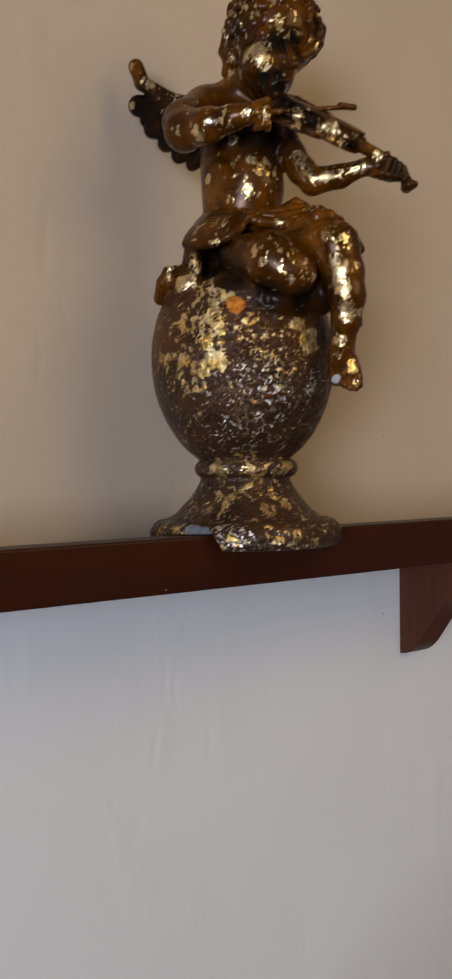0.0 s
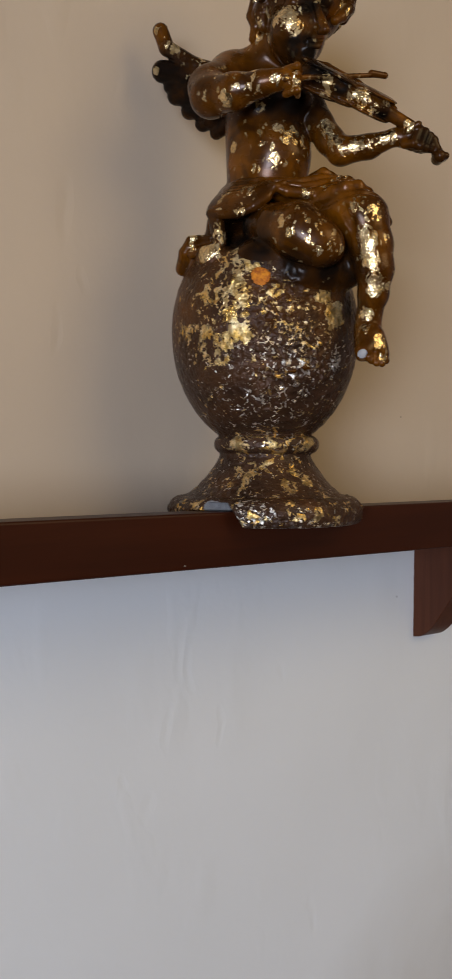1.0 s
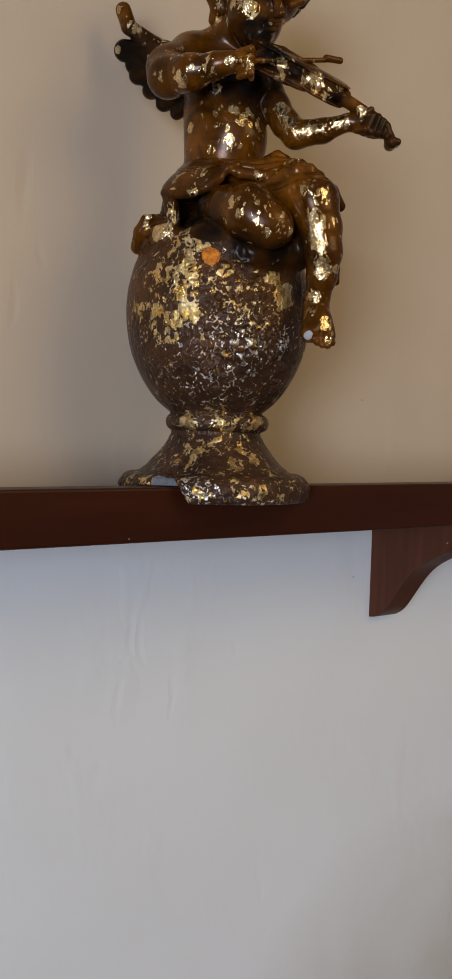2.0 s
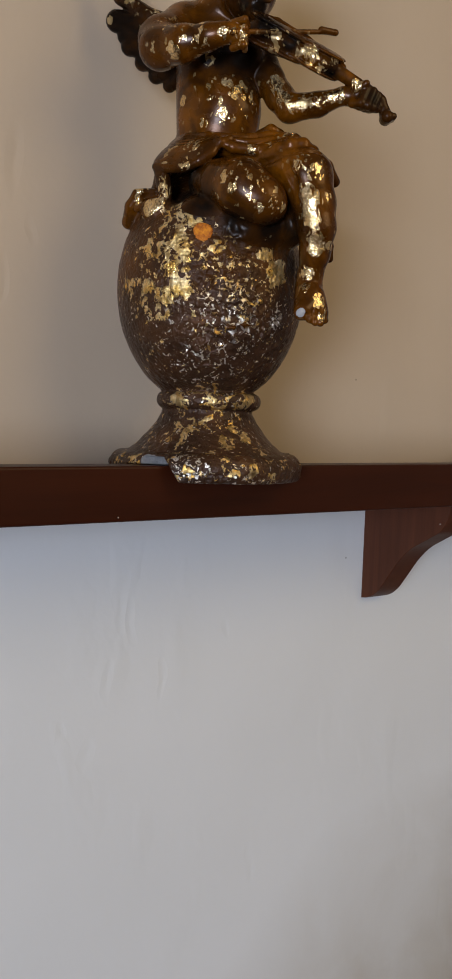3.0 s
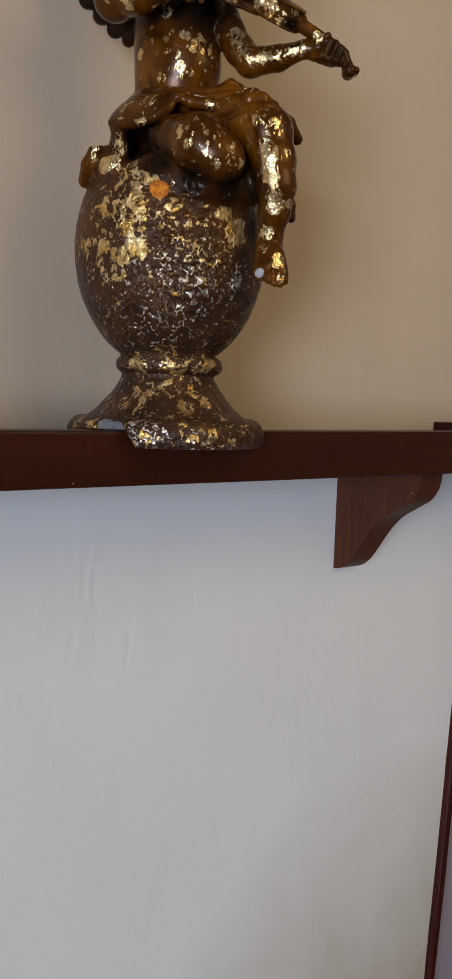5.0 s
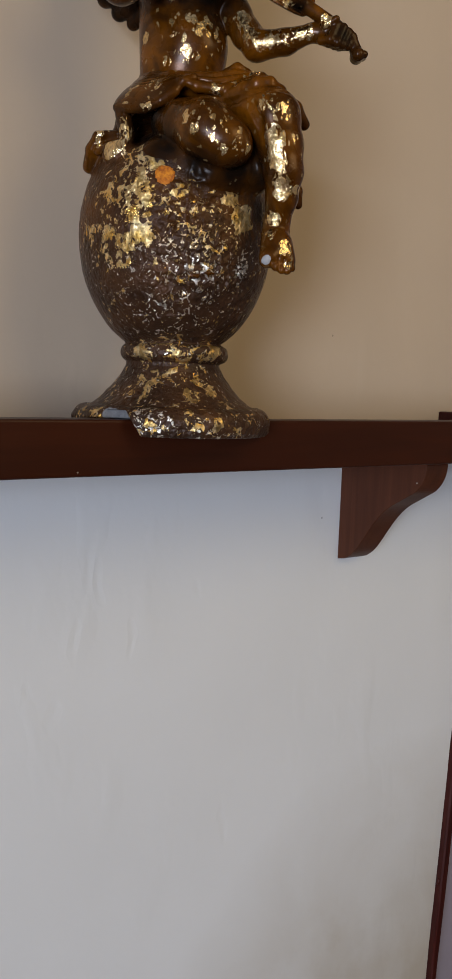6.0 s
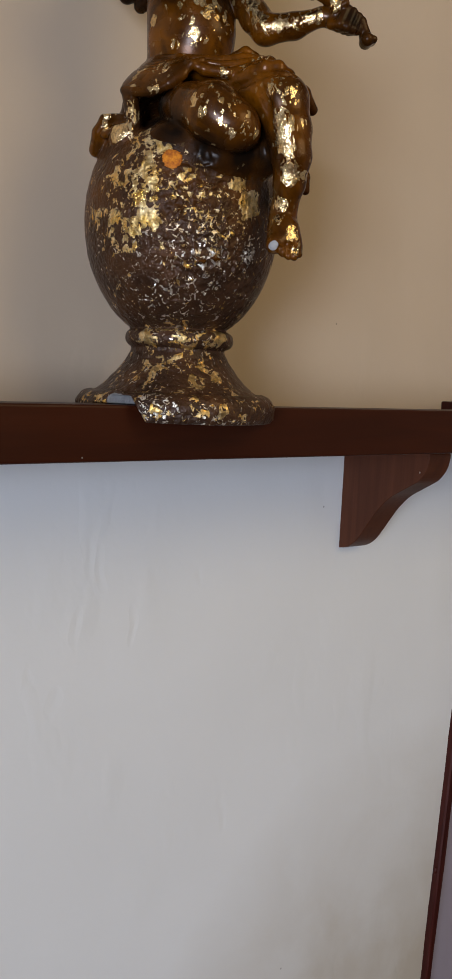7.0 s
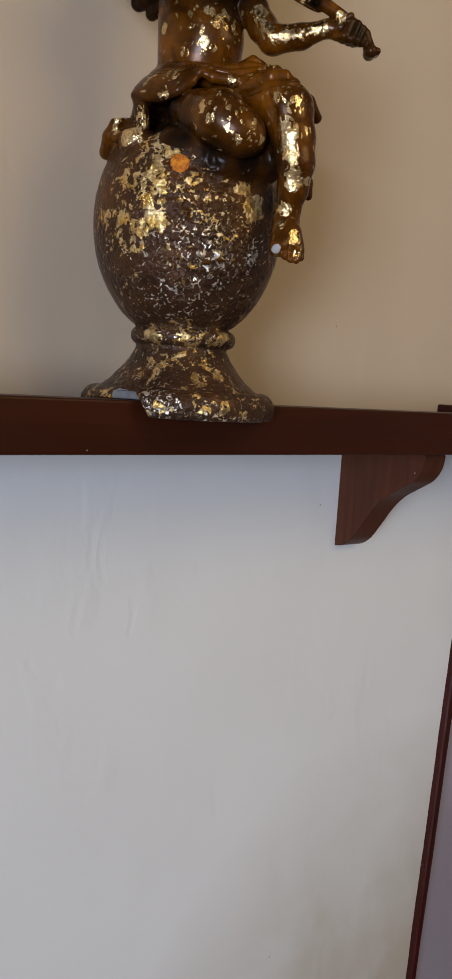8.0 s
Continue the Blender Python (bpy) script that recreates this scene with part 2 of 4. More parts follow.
PATINA_SHADE_LOW = ((-0.0220, 0.040, 0.2320, 0.0280, 0.92), (-0.0060, 0.064, 0.2120, 0.0240, 0.85), (0.0200, 0.078, 0.1970, 0.0230, 0.80), (0.0450, 0.074, 0.1960, 0.0230, 0.88), (0.0640, 0.062, 0.2000, 0.0260, 0.90), (0.0730, 0.046, 0.1700, 0.0220, 0.75), (0.0560, 0.052, 0.2420, 0.0200, 0.55), (-0.0200, 0.060, 0.4300, 0.0500, 0.40))
BARE = ((0.0698, 0.096, 0.1262, 0.0060, 1.0), (-0.0470, 0.0625, 0.0030, 0.0070, 1.2), (-0.0410, 0.0625, 0.0030, 0.0075, 1.2), (-0.0355, 0.0630, 0.0035, 0.0068, 1.2))


# glints of the window painted on ball and foot, same columns
GLINT_SPOTS = ((0.0150, 0.080, 0.1200, 0.060, 0.105), (0.0080, 0.070, 0.0900, 0.060, 0.085), (0.0280, 0.077, 0.1170, 0.017, 0.21), (0.0140, 0.081, 0.1270, 0.013, 0.17), (0.0550, 0.058, 0.1220, 0.020, 0.14), (-0.0050, 0.066, 0.0910, 0.016, 0.14), (-0.0162, 0.084, -0.0044, 0.026, 0.15), (0.0300, 0.080, -0.0060, 0.030, 0.06))
WEAR_AND_LIGHT = {"leaf": (0.45, LEAF_TRUNK + LEAF_ARMS + LEAF_VIOLIN + LEAF_CLOTH + LEAF_KNEE + LEAF_LEG + LEAF_HEAD), "grit": (0.30, LEAF_BALL + LEAF_FOOT), "pale_glint": (0.10, GLINT_SPOTS), "patina_shade": (0.25, PATINA_SHADE + PATINA_SHADE_LOW), "bare": (0.50, BARE)}


def spot_share(places, rows, sharp):
    """At each place the largest share that any of the spots gives, falling off towards each one's radius."""
    best = np.zeros(len(places), np.float32)
    for u, w, z, radius, share in rows:
        d = np.sqrt(((places - np.array((u, -w, z))) ** 2).sum(1))
        best = np.maximum(best, share * np.clip((radius * 1.15 - d) / (radius * (1.15 - sharp)), 0, 1))
    return best


def share_of(tree, name):
    n = node(tree, "Attribute")
    n.attribute_name = name
    return n.outputs["Fac"]


def shards(tree, v, scale):
    """Random values on torn, angular cells."""
    n = node(tree, "TexVoronoi", Scale=scale, Randomness=1.0)
    tree.links.new(v, n.inputs["Vector"])
    split = node(tree, "SeparateColor")
    tree.links.new(n.outputs["Color"], split.inputs[0])
    return split.outputs[0], split.outputs[1]


def gilded():
    m, tree, bsdf = material("gilded_bronze_lacquer")
    v = coords(tree)
    # the ball and its foot are rough castings, the figure is smooth
    egg = node(tree, "Mapping", Location=(-0.0018 / 0.0815, 0, -0.152 / 0.102), Scale=(1 / 0.0815, 1 / 0.0815, 1 / 0.102))
    tree.links.new(v, egg.inputs[0])
    far = tree.nodes.new("ShaderNodeVectorMath")
    far.operation = "LENGTH"
    tree.links.new(egg.outputs[0], far.inputs[0])
    xyz = node(tree, "SeparateXYZ")
    tree.links.new(v, xyz.inputs[0])
    cast = calc(tree, "MAXIMUM", calc(tree, "LESS_THAN", far.outputs["Value"], 1.030), calc(tree, "LESS_THAN", xyz.outputs[2], 0.066))
    # brown lacquer, thin and orange in places
    broad = noise_tex(tree, v, 20.0, 4)
    lacquer = ramp(tree, broad, [(0.34, (0.042, 0.0128, 0.0007)), (0.52, (0.105, 0.0328, 0.0012)), (0.72, (0.195, 0.0620, 0.0022))])
    # a darker glaze, wiped off unevenly
    glaze = ramp(tree, noise_tex(tree, v, 46.0, 6, 0.62, 0.4), [(0.38, grey(0.70)), (0.58, grey(0))])
    lacquer = blend(tree, glaze, lacquer, (0.022, 0.0075, 0.0012))
    crust = ramp(tree, noise_tex(tree, v, 34.0, 4), [(0.32, (0.021, 0.0108, 0.0068)), (0.52, (0.048, 0.0232, 0.0128)), (0.74, (0.088, 0.0375, 0.0150))])
    grainy = calc(tree, "MULTIPLY", share_of(tree, "pale_glint"), 9.0, clamp=True)
    base = blend(tree, calc(tree, "MULTIPLY", cast, calc(tree, "MAXIMUM", grainy, ramp(tree, xyz.outputs[2], [(0.105, grey(0.88)), (0.165, grey(0.42))]))), lacquer, crust)
    # rests of gold leaf: torn scraps on the figure
    warp = node(tree, "TexNoise", Scale=260.0, Detail=2.0)
    tree.links.new(v, warp.inputs["Vector"])
    shift = tree.nodes.new("ShaderNodeVectorMath")
    shift.operation = "MULTIPLY_ADD"
    tree.links.new(warp.outputs["Color"], shift.inputs[0])
    shift.inputs[1].default_value = (0.0034, 0.0034, 0.0034)
    tree.links.new(v, shift.inputs[2])
    slant = node(tree, "Mapping", Rotation=(0.3, radians(38), 0.2), Scale=(1.35, 1.0, 0.72))
    tree.links.new(shift.outputs[0], slant.inputs[0])
    torn = slant.outputs[0]
    large, tint = shards(tree, torn, 195.0)
    small, _ = shards(tree, torn, 430.0)
    share = share_of(tree, "leaf")
    big = calc(tree, "SUBTRACT", calc(tree, "ADD", share, 0.004), large)
    tiny = calc(tree, "SUBTRACT", calc(tree, "ADD", calc(tree, "MULTIPLY", share, 0.48), 0.010), small)
    crumb = calc(tree, "MULTIPLY", calc(tree, "SUBTRACT", noise_tex(tree, v, 520.0, 2), 0.5), 0.35)
    on_body = ramp(tree, calc(tree, "ADD", calc(tree, "MAXIMUM", big, tiny), calc(tree, "MULTIPLY", crumb, share)), [(0.0, grey(0)), (0.03, grey(1))])
    # gritty gold on the ball, caught on the high places
    grain = noise_tex(tree, v, 210.0, 3, 0.55, 0.9)
    specks = calc(tree, "ADD", calc(tree, "MULTIPLY", noise_tex(tree, v, 95.0, 4, 0.62, 0.9), 0.80), calc(tree, "MULTIPLY", grain, 0.42))
    worn = share_of(tree, "grit")
    on_cast = ramp(tree, calc(tree, "ADD", specks, calc(tree, "MULTIPLY", worn, 0.55)), [(0.745, grey(0)), (0.768, grey(1))])
    # glints on the ball's gritty front, painted as pale metal specks
    glint = noise_tex(tree, v, 230.0, 3, 0.55, 0.9)
    heart = share_of(tree, "pale_glint")
    pale_glint = calc(tree, "MULTIPLY", ramp(tree, calc(tree, "ADD", glint, heart), [(0.652, grey(0)), (0.682, grey(1))]), cast)
    flakes = blend(tree, cast, on_body, calc(tree, "MAXIMUM", on_cast, pale_glint))
    tone = ramp(tree, noise_tex(tree, v, 90.0, 3), [(0.38, grey(0)), (0.62, grey(1))])
    gold = blend(tree, tone, (0.84, 0.52, 0.13), (0.95, 0.76, 0.42))
    # on the figure it is paler, and the loose scraps have gone dull
    gold = blend(tree, calc(tree, "MULTIPLY", calc(tree, "SUBTRACT", 1.0, cast), 0.6), gold, (0.88, 0.69, 0.40))
    loose = calc(tree, "SUBTRACT", 1.25, calc(tree, "MULTIPLY", share, 1.2), clamp=True)
    gold = blend(tree, calc(tree, "MULTIPLY", loose, ramp(tree, tint, [(0.40, grey(0)), (0.90, grey(0.85))])), gold, (0.46, 0.31, 0.12))
    gold = blend(tree, calc(tree, "MULTIPLY", calc(tree, "SUBTRACT", pale_glint, on_cast, clamp=True), ramp(tree, xyz.outputs[2], [(0.124, grey(1)), (0.150, grey(0.2))])), gold, (0.84, 0.80, 0.75))
    # black patina on the wing, violin and fingers, and shade painted into the hollows
    dark = calc(tree, "MULTIPLY", calc(tree, "MULTIPLY", share_of(tree, "patina_shade"), 1.35, clamp=True), ramp(tree, noise_tex(tree, v, 60.0, 4), [(0.28, grey(0.70)), (0.50, grey(1))]))
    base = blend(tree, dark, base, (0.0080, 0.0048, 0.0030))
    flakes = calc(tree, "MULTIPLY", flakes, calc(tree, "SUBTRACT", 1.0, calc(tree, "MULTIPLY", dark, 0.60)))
    flakes = calc(tree, "MULTIPLY", flakes, ramp(tree, noise_tex(tree, v, 420.0, 3), [(0.30, grey(0.60)), (0.52, grey(1))]))
    col = blend(tree, flakes, base, gold)
    # bare plaster at the broken toe, and a darker grey at the foot
    bare = ramp(tree, calc(tree, "ADD", share_of(tree, "bare"), calc(tree, "MULTIPLY", calc(tree, "SUBTRACT", grain, 0.5), 0.6)), [(0.46, grey(0)), (0.54, grey(1))])
    col = blend(tree, bare, col, blend(tree, calc(tree, "LESS_THAN", xyz.outputs[2], 0.05), blend(tree, grain, (0.24, 0.24, 0.25), (0.42, 0.42, 0.43)), blend(tree, grain, (0.10, 0.10, 0.105), (0.22, 0.22, 0.225))))
    solid = calc(tree, "SUBTRACT", 1.0, bare)
    tree.links.new(col, bsdf.inputs["Base Color"])
    # the lacquer itself is a bronze paint
    tree.links.new(calc(tree, "MULTIPLY", calc(tree, "MAXIMUM", flakes, calc(tree, "MULTIPLY", blend(tree, cast, grey(0.14), grey(0.16)), calc(tree, "SUBTRACT", 1.0, dark))), solid), bsdf.inputs["Metallic"])
    shine = ramp(tree, noise_tex(tree, v, 45.0, 4), [(0.35, grey(0.20)), (0.7, grey(0.32))])
    shine = calc(tree, "ADD", shine, calc(tree, "MULTIPLY", cast, 0.10))
    tree.links.new(calc(tree, "ADD", calc(tree, "ADD", shine, calc(tree, "MULTIPLY", flakes, -0.05)), calc(tree, "MULTIPLY", bare, 0.4)), bsdf.inputs["Roughness"])
    tree.links.new(calc(tree, "SUBTRACT", 0.27, calc(tree, "MULTIPLY", dark, 0.20)), bsdf.inputs["Specular IOR Level"])
    rough = node(tree, "Bump", Distance=0.0032)
    tree.links.new(calc(tree, "ADD", calc(tree, "MULTIPLY", cast, 0.62), 0.03), rough.inputs["Strength"])
    tree.links.new(noise_tex(tree, v, 240.0, 3, 0.55), rough.inputs["Height"])
    crinkle = calc(tree, "MULTIPLY", noise_tex(tree, v, 210.0, 2, 0.45, 1.2), flakes)
    bump(tree, bsdf, calc(tree, "ADD", calc(tree, "MULTIPLY", flakes, 0.5), crinkle), 0.55, 0.0012, rough.outputs[0])
    return m


def paper():
    m, tree, bsdf = material("orange_paper")
    v = coords(tree)
    tree.links.new(ramp(tree, noise_tex(tree, v, 240.0, 4, 0.65), [(0.36, (0.33, 0.075, 0.002)), (0.52, (0.58, 0.180, 0.005)), (0.66, (0.72, 0.270, 0.012))]), bsdf.inputs["Base Color"])
    bsdf.inputs["Roughness"].default_value = 0.7
    bump(tree, bsdf, noise_tex(tree, v, 300.0, 3), 0.5, 0.001)
    return m


ORANGE = paper()
GILT = gilded()

# ---- building helpers ----


def link(name, bm, mat, parent=None, label="", smooth=False):
    me = bpy.data.meshes.new(name)
    bm.to_mesh(me)
    bm.free()
    me.materials.append(mat)
    if smooth:
        for p in me.polygons:
            p.use_smooth = True
    ob = new(name, me)
    if parent is not None:
        ob.parent = parent
    if label:
        ob["label"] = label
    return ob


def part(name, bm, mat, parent, label="", smooth=False):
    return link(name, bm, mat, parent, label, smooth)


def box(x0, x1, y0, y1, z0, z1, bevel=0.0, bm=None, segments=2):
    bm = bm or bmesh.new()
    vs = bmesh.ops.create_cube(bm, size=1)["verts"]
    for v in vs:
        v.co = ((x0 + x1) / 2 + v.co.x * (x1 - x0), (y0 + y1) / 2 + v.co.y * (y1 - y0), (z0 + z1) / 2 + v.co.z * (z1 - z0))
    if bevel:
        edges = list({e for v in vs for e in v.link_edges})
        bmesh.ops.bevel(bm, geom=edges, offset=bevel, segments=segments, affect="EDGES", profile=0.5)
    return bm


def structure(name, bm, mat, label, category):
    return tagged(link(name, bm, mat), label, category, kind="structure")


def empty(name, m=None):
    ob = new(name)
    if m is not None:
        ob.matrix_world = m
    return ob


# ---- the room ----
# the wall with the shelf: one wall in two paints, the shelf covers the border
JAMB = 0.2328        # where the doorway's trim starts, at 0.85 m
LEAN = 0.066
D = 0.16             # shelf depth
BOARD = -0.013       # the shelf board lies this far under the lip's top


def slab(x0, x1, y0, y1, z0, z1):
    """An upright slab; each side is given at its foot and at its top."""
    bm = bmesh.new()
    ring = [[bm.verts.new((x, y, z)) for x, y in ((x0[i], y0), (x1[i], y0), (x1[i], y1), (x0[i], y1))] for i, z in enumerate((z0, z1))]
    bm.faces.new(ring[0][::-1])
    bm.faces.new(ring[1])
    for i in range(4):
        bm.faces.new((ring[0][i], ring[0][(i + 1) % 4], ring[1][(i + 1) % 4], ring[1][i]))
    bmesh.ops.recalc_face_normals(bm, faces=bm.faces)
    return bm


def jamb(z):
    """The doorway's edge, slightly out of plumb."""
    return JAMB + LEAN * (z - 0.85)


BORDER = Z0 + BOARD - 0.004
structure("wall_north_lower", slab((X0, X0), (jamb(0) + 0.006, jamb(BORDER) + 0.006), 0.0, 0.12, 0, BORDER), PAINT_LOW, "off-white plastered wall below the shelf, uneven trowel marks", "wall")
structure("wall_north_upper", slab((X0, X0), (jamb(BORDER) + 0.006, jamb(H) + 0.006), 0.0, 0.12, BORDER, H), PAINT_TOP, "warm beige plastered wall above the shelf", "wall")
structure("wall_alcove", slab((jamb(0) + 0.009, jamb(H) + 0.009), (X1, X1), 0.021, 0.12, 0, H), LILAC, "lilac grey plastered wall beyond the wooden trim", "wall")
wb = bmesh.new()
for a in ((Y0, WIN[0], 0, H), (WIN[1], 0.12, 0, H), (WIN[0], WIN[1], 0, WIN[2]), (WIN[0], WIN[1], WIN[3], H)):
    box(X0 - 0.12, X0, a[0], a[1], a[2], a[3], bm=wb)
structure("wall_west", wb, PAINT_ROOM, "tan plastered wall with a window", "wall")
structure("wall_east", box(X1, X1 + 0.12, Y0, 0.12, 0, H), PAINT_ROOM, "tan plastered side wall", "wall")
structure("wall_south", box(X0 - 0.12, X1 + 0.12, Y0 - 0.12, Y0, 0, H), PAINT_ROOM, "tan plastered wall", "wall")
structure("floor", box(X0 - 0.12, X1 + 0.12, Y0 - 0.12, 0.12, -0.1, 0), FLOOR, "brown wooden floor", "floor")
structure("ceiling", box(X0 - 0.12, X1 + 0.12, Y0 - 0.12, 0.12, H, H + 0.1), PAINT_ROOM, "tan ceiling", "ceiling")

# ---- shelf ----
SX0, SX1 = -1.9, 0.30
shelf = tagged(empty("wall_shelf", pose(0, 0, Z0)), "dark mahogany wall shelf with a nailed front lip", "shelf")
part("board", box(SX0, SX1, -D + 0.0325, -0.0005, BOARD - 0.022, BOARD, 0.001), WOOD, shelf)
part("front_lip", box(SX0, SX1, -D, -D + 0.032, -0.045, 0, 0.0022, segments=3), WOOD, shelf)


def bracket(x, thick=0.036):
    """A sawn shelf bracket: straight against the wall, a double curve in front."""
    prof = [(-0.0005, -0.0455), (-0.1265, -0.0455), (-0.129, -0.050), (-0.1275, -0.060), (-0.124, -0.069), (-0.1155, -0.0795), (-0.104, -0.0865), (-0.090, -0.0945), (-0.078, -0.1015),
            (-0.067, -0.1105), (-0.056, -0.1225), (-0.0455, -0.1365), (-0.036, -0.1495), (-0.027, -0.1605), (-0.017, -0.1680), (-0.008, -0.1715), (-0.0005, -0.1725)]
    fine = prof[:3]
    for i in range(2, len(prof) - 2):
        p = [Vector(prof[i + k]) for k in (-1, 0, 1, 2)]
        for t in (0.33, 0.67, 1.0):
            q = 0.5 * (2 * p[1] + (p[2] - p[0]) * t + (2 * p[0] - 5 * p[1] + 4 * p[2] - p[3]) * t * t + (3 * p[1] - p[0] - 3 * p[2] + p[3]) * t ** 3)
            fine.append(tuple(q))
    fine.append(prof[-1])
    bm = bmesh.new()
    face = bm.faces.new([bm.verts.new((x, y, z)) for y, z in fine])
    out = bmesh.ops.extrude_face_region(bm, geom=[face])
    for v in out["geom"]:
        if isinstance(v, bmesh.types.BMVert):
            v.co.x += thick
    bmesh.ops.recalc_face_normals(bm, faces=bm.faces)
    rim = [e for e in bm.edges if abs(e.verts[0].co.x - e.verts[1].co.x) < 1e-5]
    bmesh.ops.bevel(bm, geom=rim, offset=0.0009, segments=2, affect="EDGES", profile=0.5)
    return bm


for at in (0.0, -0.75):
    part("bracket", bracket(at), WOOD_V, shelf, "sawn wooden bracket with a double curve")
nail = bmesh.new()
bmesh.ops.create_icosphere(nail, subdivisions=1, radius=0.0008, matrix=pose(-0.45, -D - 0.0002, -0.041))
part("nail", nail, STEEL, shelf)
nail = bmesh.new()
bmesh.ops.create_icosphere(nail, subdivisions=2, radius=0.0010, matrix=pose(-0.0002, -0.1165, -0.0700))
part("nail", nail, STEEL, shelf)

# ---- trim of the doorway ----
trim = tagged(empty("door_trim", pose(jamb(Z0 - 0.35), 0, Z0 - 0.35, 0, math.degrees(math.atan(LEAN)), 0)), "dark red stained wooden door trim, worn and slightly out of plumb", "trim", kind="structure")


def worn_upright():
    """A narrow batten whose edges are worn wavy."""
    bm, rnd = bmesh.new(), random.Random(11)
    steps, last, off = 90, None, [0.0] * 4
    for i in range(steps + 1):
        z = -1.03 + 1.60 * i / steps
        off = [0.78 * o + rnd.uniform(-0.00042, 0.00042) for o in off]
        ring = [bm.verts.new(q) for q in ((0.0022 + off[0], -0.0100, z), (0.0000 + off[1], -0.0078, z), (0.0000 + off[1], 0.0195, z), (0.0130 + off[2], 0.0195, z), (0.0130 + off[2], -0.0078, z), (0.0108 + off[3], -0.0100, z))]
        if last:
            for k in range(6):
                bm.faces.new((last[k], last[(k + 1) % 6], ring[(k + 1) % 6], ring[k]))
        else:
            bm.faces.new(ring)
        last = ring
    bm.faces.new(last)
    bmesh.ops.recalc_face_normals(bm, faces=bm.faces)
    return bm


part("upright", worn_upright(), WOOD_TRIM, trim)
nub = bmesh.new()
bmesh.ops.create_icosphere(nub, subdivisions=2, radius=0.0032, matrix=pose(0.0002, -0.004, -0.298) @ Matrix.Diagonal((0.7, 1, 1.6, 1)))
part("nub", nub, WOOD_TRIM, trim, smooth=True)

# ---- plinth on the shelf ----
tagged(link("wooden_plinth", box(0.134, 0.26, -0.095, -0.03, Z0 + BOARD, Z0 + 0.0058, 0.002), WOOD_TRIM), "low dark wooden plinth standing on the shelf", "plinth")

# ---- statue ----
# local axes: x along the figure's breadth, y away from the viewer's side, z up from the lip's top
STATUE = (-0.3386, -0.121)
TURN = -34.97
STEP = 0.00095
LO, HI = Vector((-0.112, -0.116, -0.0151)), Vector((0.156, 0.090, 0.494))
NX, NY, NZ = (int((HI[i] - LO[i]) / STEP) + 1 for i in range(3))
GX = (LO.x + STEP * np.arange(NX)).astype(np.float32)
GY = (LO.y + STEP * np.arange(NY)).astype(np.float32)
GZ = (LO.z + STEP * np.arange(NZ)).astype(np.float32)


